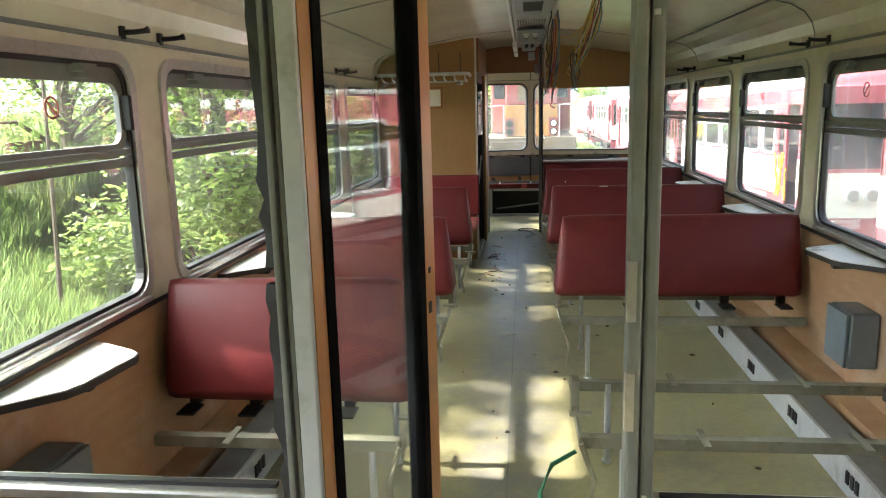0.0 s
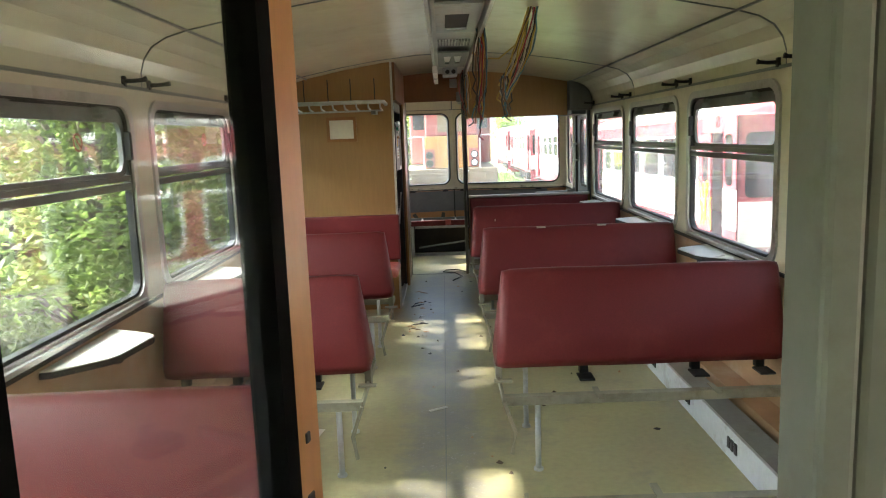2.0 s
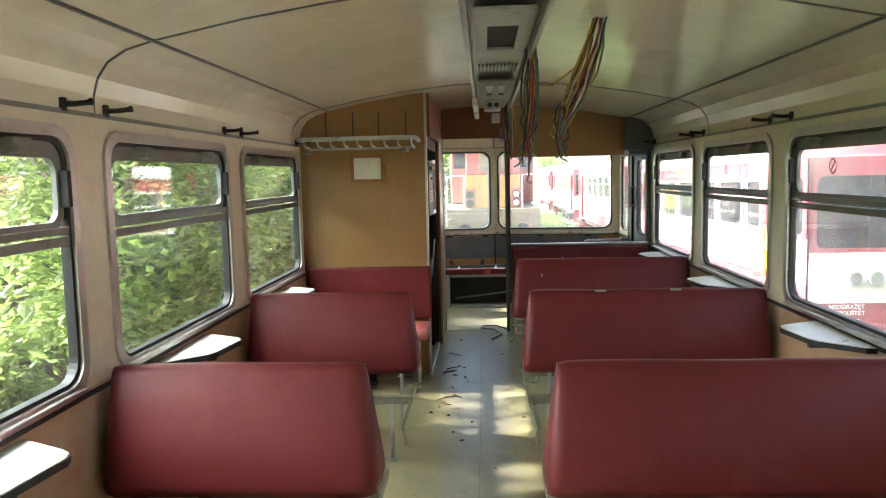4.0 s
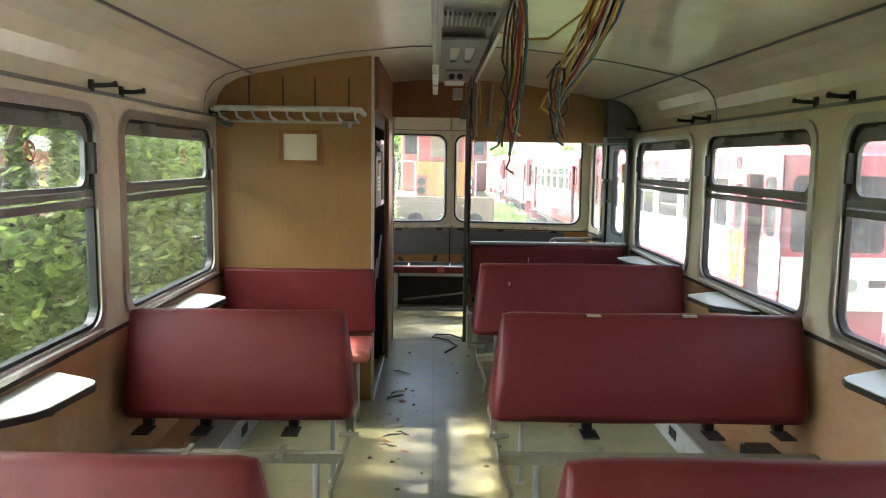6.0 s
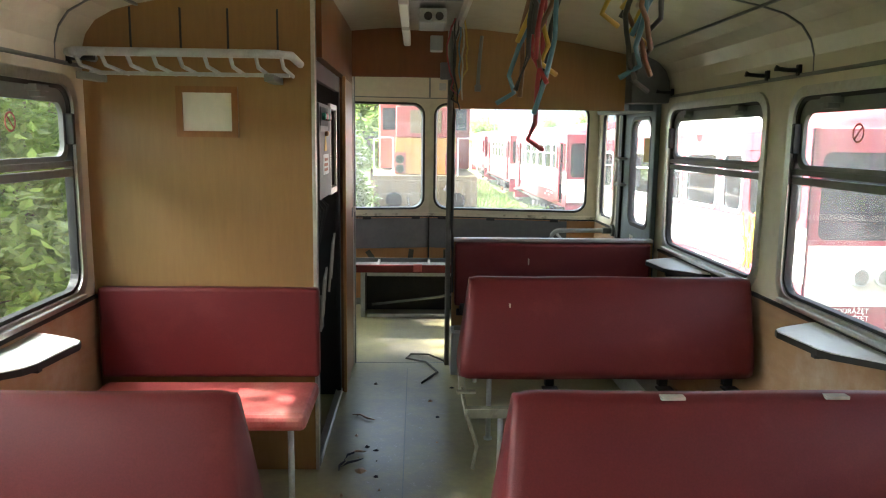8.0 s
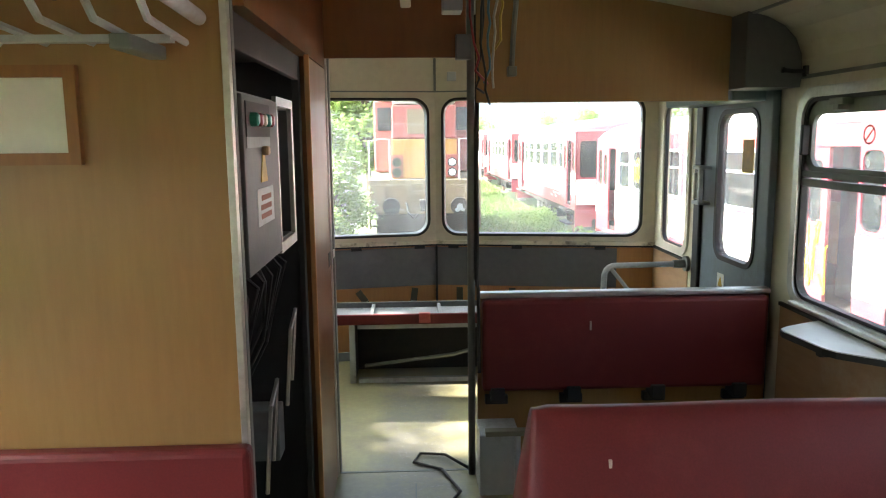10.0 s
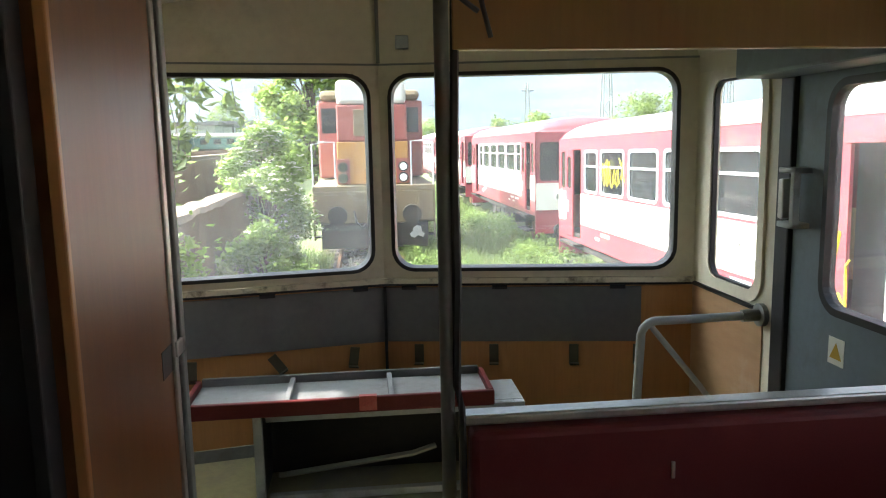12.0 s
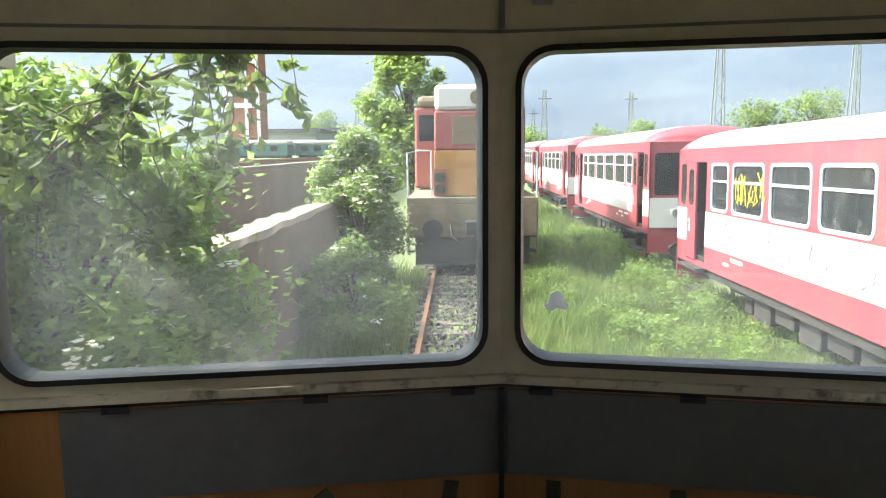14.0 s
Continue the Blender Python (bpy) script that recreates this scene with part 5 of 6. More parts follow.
tagged(new("grass", me), "tall bright green yard grass", "grass", kind="stuff")

# own track ahead
TX = 0.05
for k, x in enumerate((TX - 0.755, TX + 0.755)):
    prof = [(x - 0.06, RAIL_Z - 0.14), (x + 0.06, RAIL_Z - 0.14), (x + 0.02, RAIL_Z - 0.11), (x + 0.02, RAIL_Z - 0.04), (x + 0.036, RAIL_Z - 0.03), (x + 0.036, RAIL_Z), (x - 0.036, RAIL_Z), (x - 0.036, RAIL_Z - 0.03), (x - 0.02, RAIL_Z - 0.04), (x - 0.02, RAIL_Z - 0.11)]
    solid("rail", sweep(bmesh.new(), prof, -10, 120), M_RUST, "rusty steel rail of the yard track", "rail", "track rails", kind="structure")
M_SLEEPER = material("old sleepers", (0.13, 0.1, 0.08), 0.9, grain=20, patch=2, spread=0.4, stretch=(0.4, 3, 1))
rng2 = random.Random(31)
track = thing("track_bed", "old dark wooden sleepers of the yard track", "sleepers", kind="structure")
sl = mesh_of("sleeper", box(bmesh.new(), -1.25, 1.25, -0.12, 0.12, -0.14, 0.0, bevel=0.015), M_SLEEPER)
for k in range(24):
    ob = new("sleeper", sl)
    ob.parent = track
    ob.matrix_basis = pose(TX + rng2.uniform(-0.04, 0.04), 12.4 + 0.65 * k, RAIL_Z - 0.135, 0, 0, rng2.uniform(-2, 2))
bm = bmesh.new()
for _ in range(2600):
    x, y, r = TX + rng2.uniform(-1.3, 1.3), rng2.uniform(12, 27), rng2.uniform(0.02, 0.045)
    m = pose(x, y, RAIL_Z - 0.17 + rng2.uniform(0, 0.05), rng2.uniform(0, 90), rng2.uniform(0, 90), rng2.uniform(0, 90))
    box(bm, -r, r, -r * 0.8, r * 0.8, -r * 0.7, r * 0.7, m=m)
M_BALLAST = material("oily ballast", (0.06, 0.055, 0.05), 0.9, grain=30, patch=1.5, spread=0.4, dirt=(0.12, 0.1, 0.08), dirt_amount=0.4, dirt_scale=1.5)
solid("ballast", bm, M_BALLAST, "dark oily ballast stones between the rails", "ballast", kind="stuff")


# ---- neighbouring red and white railcars ----
def railcar(y0, y1, x0, doors, label, drop=0.0, slope=0.0):
    """A red and white four-wheel railcar standing along y; the side towards the viewer is x0."""
    x1 = x0 + 2.9
    root = thing("railcar", label, "railcar", "parked railcars")
    ln = y1 - y0
    zb, zs, zw0, zw1, zt = -0.28, 0.14, 0.78, 1.70, 1.95
    win = []
    start = y1 - 9.6
    for a, b in ((9.75, 9.1), (8.86, 7.6), (7.35, 6.09), (5.84, 4.58), (4.33, 3.07), (2.86, 2.04)):
        win.append((y1 - a, y1 - b))
    holes = [rounded(a, b, 0.84, 1.66, 0.1, 4) for a, b in win] + [[(a, -0.2), (b, -0.2), (b, 1.70), (a, 1.70)] for a, b in doors]
    slim = [(y0 + 0.2, y0 + 0.55), (y1 - 0.55, y1 - 0.2)]
    holes += [rounded(a, b, 0.84, 1.66, 0.1, 4) for a, b in slim]
    part("side_wall", plate([(y0, zb), (y1, zb), (y1, zt), (y0, zt)], holes, 0.06, on_wall(x0, 1)), M_TRED, root, "faded red painted side")
    cuts = sorted(doors)
    a = y0 + 0.02
    bands = []
    for d0, d1 in cuts + [(y1 - 0.02, y1)]:
        if d0 - a > 0.1:
            bands.append((a, d0))
        a = d1
    bm = bmesh.new()
    for a, b in bands:
        box(bm, x0 - 0.006, x0 + 0.002, a, b, zs, zw0)
    part("white_band", bm, M_TWHITE, root, "dirty white band")
    part("side_wall", boxes((x1 - 0.05, x1, y0, y1, zb, zt)), M_TRED, root)
    part("floor", boxes((x0 + 0.06, x1 - 0.05, y0, y1, -0.2, -0.1)), M_UNDER, root)
    part("interior_wall", boxes((x0 + 1.9, x0 + 1.94, y0 + 0.2, y1 - 0.2, -0.1, 0.85)), M_WOOD_DARK, root)
    for a, b in win:
        w = part("window", plate(rounded(a - 0.02, b + 0.02, 0.82, 1.68, 0.12, 4), [rounded(a + 0.03, b - 0.03, 0.87, 1.63, 0.08, 4)], 0.02, on_wall(x0 - 0.01, 1)), M_GREY_PALE, root, "pale metal window frame")
        part("pane", boxes((x0 + 0.02, x0 + 0.03, a, b, 0.84, 1.66)), M_TGLASS, w, "grimy opaque glass, coloured dark for the unlit interior")
        part("bar", boxes((x0 - 0.005, x0 + 0.02, a + 0.02, b - 0.02, 1.34, 1.38)), M_GREY_PALE, w)
    for a, b in slim:
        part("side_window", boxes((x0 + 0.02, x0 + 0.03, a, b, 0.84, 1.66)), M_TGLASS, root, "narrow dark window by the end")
    for a, b in doors:
        # dark sheet behind each open doorway stands in for the unlit inside
        dr = part("doorway", boxes((x0 + 0.5, x0 + 0.53, a - 0.1, b + 0.1, -0.15, 1.7)), M_GREY_PANEL, root, "dark sheet set in the open doorway for its shade")
        mid = a + (b - a) * 0.52
        part("door_leaf", plate([(mid, -0.18), (b, -0.18), (b, 1.69), (mid, 1.69)], [rounded(mid + 0.12, b - 0.1, 0.85, 1.55, 0.08, 4)], 0.04, on_wall(x0 - 0.012, 1)), M_TRED, root, "red folding door leaf")
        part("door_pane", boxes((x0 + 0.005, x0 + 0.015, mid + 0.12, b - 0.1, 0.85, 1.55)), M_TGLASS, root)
        part("step", boxes((x0 - 0.16, x0 + 0.1, a, b, -0.34, -0.29), (x0 - 0.12, x0 + 0.1, a, b, -0.75, -0.71)), M_UNDER, root, "dark footstep")
        crv = bpy.data.curves.new("class_mark", "FONT")
        crv.body, crv.size, crv.extrude = "2", 0.34, 0.001
        crv.materials.append(M_WHITE)
        tx = new("class_mark", crv)
        tx.parent = root
        tx.matrix_basis = Matrix(((0, 0, -1, x0 - 0.016), (-1, 0, 0, b - 0.08), (0, 1, 0, 0.35), (0, 0, 0, 1)))
    # roof
    prof = [(x0 - 0.01, zt), (x0 + 0.06, zt + 0.12), (x0 + 0.3, zt + 0.25), (x0 + 0.8, zt + 0.36), (x0 + 1.45, zt + 0.40), (x1 - 0.8, zt + 0.36), (x1 - 0.3, zt + 0.25), (x1 - 0.06, zt + 0.12), (x1 + 0.01, zt)]
    part("roof", sweep(bmesh.new(), prof, y0 + 0.55, y1 - 0.55), M_TROOF, root, "dusty white roof", True)
    for k, (a, b) in enumerate(((y0 + 0.0, y0 + 0.56), (y1 - 0.56, y1))):
        bm, prev = bmesh.new(), None
        for i in range(9):
            f = i / 8
            drop = math.sqrt(1 - 0.9 * f * f)
            yr = b + (a - b) * f if k == 0 else a + (b - a) * f
            ring = [bm.verts.new((x0 + 1.45 + (px - x0 - 1.45) * (1 - 0.03 * f * f), yr, zt - 0.004 + (pz - zt) * drop)) for px, pz in prof]
            if prev:
                for q in range(len(ring) - 1):
                    bm.faces.new((prev[q], prev[q + 1], ring[q + 1], ring[q]))
            prev = ring
        bm.faces.new(prev)
        bmesh.ops.recalc_face_normals(bm, faces=bm.faces[:])
        part("roof_end", bm, M_TRED, root, "red domed roof end", True)
    # ends
    for ye, s in ((y0, -1), (y1, 1)):
        yy = sorted((ye, ye - s * 0.06))
        e = part("end_wall", plate([(x0, -0.75), (x1, -0.75), (x1, zt), (x0, zt)], [rounded(x0 + 0.12, x0 + 1.4, 0.66, 1.68, 0.1, 4), rounded(x0 + 1.5, x1 - 0.12, 0.66, 1.68, 0.1, 4)], 0.05, on_front(yy[0])), M_TRED, root, "red driving end")
        yb = sorted((ye + s * 0.002, ye + s * 0.012))
        part("white_band", boxes((x0 + 0.02, x1 - 0.02, yb[0], yb[1], -0.12, 0.60)), M_TWHITE, e)
        for xa, xb in ((x0 + 0.1, x0 + 1.42), (x0 + 1.48, x1 - 0.1)):
            yg = sorted((ye - s * 0.035, ye - s * 0.03))
            part("windscreen", boxes((xa, xb, yg[0], yg[1], 0.64, 1.70)), M_TGLASS, e, "dark windscreen")
        for hx in (x0 + 0.64, x0 + 0.93, x1 - 0.64, x1 - 0.93):
            hl = part("headlight", tube(bmesh.new(), [(hx, ye + s * 0.01, 0.24), (hx, ye + s * 0.06, 0.24)], 0.115, 18), M_GREY_PALE, e, "pale headlight rim")
            part("lens", tube(bmesh.new(), [(hx, ye + s * 0.058, 0.24), (hx, ye + s * 0.072, 0.24)], 0.09, 18), M_GREY, hl, "grey lamp lens")
        for hx in (x0 + 0.57, x1 - 0.57):
            part("buffer", tube(bmesh.new(), [(hx, ye, -0.62), (hx, ye + s * 0.5, -0.62), (hx, ye + s * 0.5, -0.62), (hx, ye + s * 0.55, -0.62)], [0.09, 0.09, 0.2, 0.2], 14), M_UNDER, e, "round buffer")
        yh = sorted((ye + s * 0.012, ye + s * 0.018))
        part("number_bars", boxes((x0 + 1.2, x0 + 1.7, yh[0], yh[1], 0.2, 0.30)), M_DARK, e, "dark number bars")
    for yw in (y0 + 2.9, y1 - 2.9):
        wh = part("wheelset", boxes((x0 + 0.35, x0 + 0.6, yw - 0.75, yw + 0.75, -0.62, -0.35), (x0 + 0.4, x0 + 0.55, yw - 0.16, yw + 0.16, -0.9, -0.5), bevel=0.02), M_UNDER, root, "rusty axle box and spring")
        part("wheel", tube(bmesh.new(), [(x0 + 0.62, yw, RAIL_Z + 0.42), (x0 + 0.75, yw, RAIL_Z + 0.42)], 0.42, 24), M_RUST, wh, "rusty wheel")
    for k in range(5):
        yk = y0 + ln * (0.36 + 0.07 * k)
        part("underframe_box", boxes((x0 + 0.25, x0 + 0.8, yk, yk + ln * 0.055, -0.85 + 0.1 * (k % 2), -0.28), bevel=0.02), M_UNDER, root, "dark underfloor equipment")
    part("sole_bar", boxes((x0 + 0.08, x0 + 0.2, y0 + 0.3, y1 - 0.3, -0.45, -0.281)), M_UNDER, root)
    # lettering far too small to read: plain bars
    bm = bmesh.new()
    for a in (start + 0.2, start + 0.9, start + 6.0):
        if a + 1.3 < y1:
            box(bm, x0 - 0.004, x0 - 0.001, a, a + 0.5, 0.02, 0.08)
            box(bm, x0 - 0.004, x0 - 0.001, a + 0.6, a + 0.85, -0.08, -0.03)
    part("lettering_bars", bm, M_WHITE, root, "small white bars of lettering")
    # the yard track falls a little towards the far end
    root.matrix_basis = Matrix.Translation((0, y0, -drop)) @ Matrix.Rotation(-slope, 4, "X") @ Matrix.Translation((0, -y0, 0))
    return root


SX = 4.45
carA = railcar(12.65, 24.2, SX, [(13.25, 14.3), (22.45, 23.55)], "parked red and white railcar with graffiti and open doors", 0.07, 0.017)
carB = railcar(26.6, 38.15, SX, [(27.2, 28.3), (36.4, 37.5)], "parked red and white railcar with cream band and open door", 0.27, 0.008)
carC = railcar(40.2, 51.75, SX, [(40.8, 41.9), (50.0, 51.1)], "parked red and white railcar with dusty roof", 0.36, 0.005)
carD = railcar(53.8, 65.35, SX, [(54.4, 55.5)], "parked red and white railcar with grimy windows", 0.42)
carZ = railcar(-1.2, 10.35, SX, [(8.6, 9.7), (-0.6, 0.5)], "parked red and white railcar beside the coach windows", 0.05)
M_GRAF = material("yellow spray paint", (0.75, 0.6, 0.03), 0.6, grain=20)
M_GRAF2 = material("grey spray paint", (0.25, 0.25, 0.28), 0.6, grain=20)


def scrawl(y0, y1, z0, z1, n, r, seed):
    """A tangle of spray-painted strokes on a car side."""
    rg = random.Random(seed)
    bm = bmesh.new()
    for k in range(n):
        yc = y1 - (y1 - y0) * (k + 0.5) / n
        w = (y1 - y0) / n * 0.7
        pts = [(SX - 0.02, yc + rg.uniform(-w, w), z0 + (z1 - z0) * rg.random()) for _ in range(5)]
        tube(bm, pts, r, 4)
    return bm


part("graffiti", scrawl(19.8, 20.95, 0.95, 1.55, 9, 0.008, 4), M_GRAF, carA, "yellow sprayed scrawl")
part("graffiti", scrawl(14.6, 20.6, 0.22, 0.66, 22, 0.006, 9), M_GRAF2, carA, "grey sprayed scrawl")
part("emblem", plate(rounded(21.15, 21.45, 0.34, 0.66, 0.1, 4), [rounded(21.2, 21.4, 0.39, 0.61, 0.07, 4)], 0.004, on_wall(SX - 0.012, 1)), M_GREY_PANEL, carA, "dark rounded emblem")
part("emblem", plate(rounded(35.05, 35.35, 0.34, 0.66, 0.1, 4), [rounded(35.1, 35.3, 0.39, 0.61, 0.07, 4)], 0.004, on_wall(SX - 0.012, 1)), M_GREY_PANEL, carB, "dark rounded emblem")
part("graffiti", scrawl(13.75, 14.35, 0.0, 0.9, 5, 0.012, 5), M_GRAF, carA, "orange-yellow sprayed scrawl")
for i, word in enumerate(("NEODRÁŽET", "NESPOUŠTĚT")):
    crv = bpy.data.curves.new("shunting_note", "FONT")
    crv.body, crv.size, crv.extrude, crv.align_x = word, 0.085, 0.001, "CENTER"
    crv.materials.append(M_WHITE)
    tx = new("shunting_note", crv)
    tx.parent = carA
    tx.matrix_basis = Matrix(((1, 0, 0, SX + 0.55), (0, 0, -1, 12.64), (0, 1, 0, -0.2 - 0.09 * i), (0, 0, 0, 1)))
part("number_bars", boxes((SX + 0.4, SX + 0.72, 12.638, 12.648, -0.44, -0.39), (SX + 0.4, SX + 0.72, 12.638, 12.648, -0.38, -0.35)), M_WHITE, carA, "white number bars")

# ---- locomotive ahead ----
LX, LY = 0.17, 25.75
M_LRED2 = material("locomotive red", (0.25, 0.07, 0.06), 0.55, grain=15, patch=1, spread=0.2, dirt=(0.2, 0.1, 0.08), dirt_amount=0.5, dirt_scale=1.2)
M_LYEL = material("locomotive yellow", (0.34, 0.17, 0.045), 0.6, grain=15, patch=1, spread=0.25, dirt=(0.24, 0.15, 0.08), dirt_amount=0.6, dirt_scale=1.2)
M_LDIRT = material("weathered beige steel", (0.17, 0.13, 0.08), 0.8, grain=15, patch=1, spread=0.35, dirt=(0.1, 0.075, 0.05), dirt_amount=0.7, dirt_scale=1.4)
loco = thing("locomotive", "weathered red and yellow diesel shunting locomotive with pale nose top", "locomotive")
part("hood", boxes((LX - 0.86, LX + 0.86, LY, LY + 3.2, 1.47, 2.36), bevel=0.04), M_LRED2, loco, "dusty red hood nose")
part("hood_band", boxes((LX - 0.87, LX + 0.87, LY - 0.01, LY + 3.2, 0.42, 1.465), bevel=0.02), M_LYEL, loco, "faded yellow lower nose")
part("hood_top", boxes((LX - 0.85, LX + 0.85, LY + 0.01, LY + 3.2, 2.365, 2.95), bevel=0.1), M_TROOF, loco, "pale grey nose top")
part("nose_lamp", tube(bmesh.new(), [(LX + 0.12, LY + 0.02, 2.66), (LX + 0.12, LY - 0.04, 2.66)], 0.16, 18), M_LDIRT, loco, "round lamp in the nose top")
part("radiator_grille", boxes((LX - 0.45, LX + 0.45, LY - 0.02, LY + 0.01, 1.6, 2.25), bevel=0.01), M_LDIRT, loco, "dull ventilation panel")
cab = part("cab", boxes((LX - 1.5, LX + 1.5, LY + 3.2, LY + 6.0, 0.45, 2.62), bevel=0.06), M_LRED2, loco, "red cab behind the nose")
part("cab_roof", boxes((LX - 1.42, LX + 1.42, LY + 3.1, LY + 6.1, 2.63, 2.92), bevel=0.13), M_LDIRT, loco, "dull cab roof")
for x0, x1 in ((LX - 1.38, LX - 0.95), (LX + 0.95, LX + 1.38)):
    part("cab_window", boxes((x0, x1, LY + 3.18, LY + 3.21, 1.72, 2.42)), M_TGLASS, cab, "dark cab window")
for sx in (-1, 1):
    part("lamp_plate", boxes((LX + sx * 0.73 - 0.16, LX + sx * 0.73 + 0.16, LY - 0.03, LY - 0.011, 0.44, 1.05), bevel=0.006), M_LRED2, loco, "dark red lamp plate")
    for z in (0.85, 0.58):
        hl = part("headlight", tube(bmesh.new(), [(LX + sx * 0.74, LY - 0.02, z), (LX + sx * 0.74, LY - 0.07, z)], 0.125, 16), M_DARK, loco, "round lamp")
        part("lens", tube(bmesh.new(), [(LX + sx * 0.74, LY - 0.07, z), (LX + sx * 0.74, LY - 0.08, z)], 0.09, 16), M_TGLASS if sx < 0 else M_LAMPW, hl)
    part("handrail", tube(bmesh.new(), [(LX + sx * 1.46, LY - 0.35, -0.3), (LX + sx * 1.46, LY - 0.35, 1.42), (LX + sx * 1.2, LY - 0.35, 1.47), (LX + sx * 0.92, LY - 0.3, 1.46), (LX + sx * 0.92, LY - 0.3, 0.4)], 0.02, 6), M_GREY_PALE, loco, "bent handrail")
    part("step_post", tube(bmesh.new(), [(LX + sx * 1.46, LY - 0.36, -0.9), (LX + sx * 1.46, LY - 0.36, 0.28)], 0.025, 6), M_LDIRT, loco)
    part("buffer", tube(bmesh.new(), [(LX + sx * 0.88, LY - 0.4, -0.26), (LX + sx * 0.88, LY - 0.85, -0.26), (LX + sx * 0.88, LY - 0.85, -0.26), (LX + sx * 0.88, LY - 0.95, -0.26)], [0.11, 0.11, 0.23, 0.23], 16), M_UNDER, loco, "round buffer")
    for z in (-0.45, -0.8):
        part("step", boxes((LX + sx * 1.25 - 0.2, LX + sx * 1.25 + 0.2, LY - 0.4, LY - 0.1, z - 0.04, z)), M_UNDER, loco, "dark footstep")
part("running_board", boxes((LX - 1.48, LX + 1.48, LY - 0.4, LY + 6.0, 0.28, 0.40)), M_LDIRT, loco)
part("buffer_beam", boxes((LX - 1.46, LX + 1.46, LY - 0.4, LY - 0.25, -0.5, 0.28), bevel=0.02), M_LDIRT, loco, "weathered beige buffer beam")
for x in (-1.1, -0.4, 0.4, 1.1):
    part("beam_rib", boxes((LX + x - 0.03, LX + x + 0.03, LY - 0.44, LY - 0.4, -0.45, 0.26)), M_LDIRT, loco)
part("brake_hose", tube(bmesh.new(), [(LX - 0.5, LY - 0.42, -0.2), (LX - 0.45, LY - 0.55, -0.45), (LX - 0.3, LY - 0.6, -0.6), (LX - 0.2, LY - 0.5, -0.5)], 0.03, 8), M_BLACK, loco, "black brake hose")
part("bogie", boxes((LX - 1.3, LX + 1.3, LY - 0.2, LY + 5.5, -1.1, 0.0), bevel=0.05), M_UNDER, loco, "dark underframe")
part("plough", boxes((LX - 1.3, LX + 1.3, LY - 0.38, LY - 0.3, -1.12, -0.51)), M_UNDER, loco, "dark rail guard plate")
part("coupler", boxes((LX - 0.15, LX + 0.15, LY - 0.75, LY - 0.4, -0.4, -0.1), bevel=0.03), M_UNDER, loco)
# ---- retaining walls ----
bm = bmesh.new()
prev = None
rng3 = random.Random(5)
for k in range(36):
    y = 14.6 + 10.2 * k / 35
    zt = 0.5 + 0.04 * noise.noise(Vector((0, y * 1.3, 0)))
    xo = 0.02 * noise.noise(Vector((4, y * 1.1, 2)))
    ring = [bm.verts.new(p) for p in ((-2.48 + xo, y, GZ - 0.2), (-2.52 + xo, y, zt - 0.05 - rng3.random() * 0.05), (-2.58, y, zt), (-2.97, y, zt + rng3.uniform(-0.03, 0.03)), (-3.02, y, GZ - 0.2))]
    if prev:
        for i in range(4):
            bm.faces.new((prev[i], prev[i + 1], ring[i + 1], ring[i]))
    else:
        bm.faces.new(ring)
    prev = ring
bm.faces.new(prev[::-1])
bmesh.ops.recalc_face_normals(bm, faces=bm.faces[:])
solid("retaining_wall", bm, M_CONCRETE, "weathered concrete retaining wall with broken top edge", "wall", "retaining walls")
solid("retaining_wall", boxes((-6.6, -5.9, 10, 60, GZ - 0.2, 0.93), (-6.4, -5.95, 10, 60, 0.93, 1.06), bevel=0.02), M_CONCRETE, "long brown concrete terrace wall", "wall", "retaining walls")
bm = bmesh.new()
for a, b in ((0, 1),):
    v = [bm.verts.new(p) for p in ((-3.0, 14, -0.75), (-5.9, 14, -0.45), (-5.9, 40, -0.45), (-3.0, 40, -0.75), (-3.0, 14, GZ - 0.3), (-3.0, 40, GZ - 0.3))]
    bm.faces.new((v[0], v[1], v[2], v[3]))
    bm.faces.new((v[4], v[0], v[3], v[5]))
solid("embankment", bm, M_SOIL, "bare earth slope behind the concrete wall", "slope", kind="structure")
for x in (-7.2, -8.7):
    solid("rail", boxes((x - 0.04, x + 0.04, 10, 90, 0.96, 1.14)), M_RUST, "rusty rail on the upper terrace", "rail", "terrace rails", kind="structure")

# ---- distance: tower, sheds, green coaches, masts, trees ----
M_BRICK = material("brick red", (0.33, 0.13, 0.08), 0.8, grain=10, patch=0.6, spread=0.25)
TWX, TWY = -22.8, 88.0
tower = thing("water_tower", "tall brick tower with pale concrete frame", "tower")
part("core", boxes((TWX - 1.75, TWX + 1.75, TWY - 1.75, TWY + 1.75, 0, 17)), M_BRICK, tower, "red brick panels")
for x in (-1.85, 0.35, 1.6):
    part("pillar", boxes((TWX + x, TWX + x + 0.3, TWY - 1.95, TWY - 1.75, 0, 17)), M_WHITE, tower, "pale concrete pillar")
for z in (6.0, 7.2, 10.5, 14):
    part("band", boxes((TWX - 1.9, TWX + 1.9, TWY - 2.0, TWY - 1.74, z, z + 0.5)), M_WHITE, tower, "pale concrete band")
M_GREENT = material("green coach paint", (0.05, 0.14, 0.12), 0.5, grain=10, patch=0.5, spread=0.25)
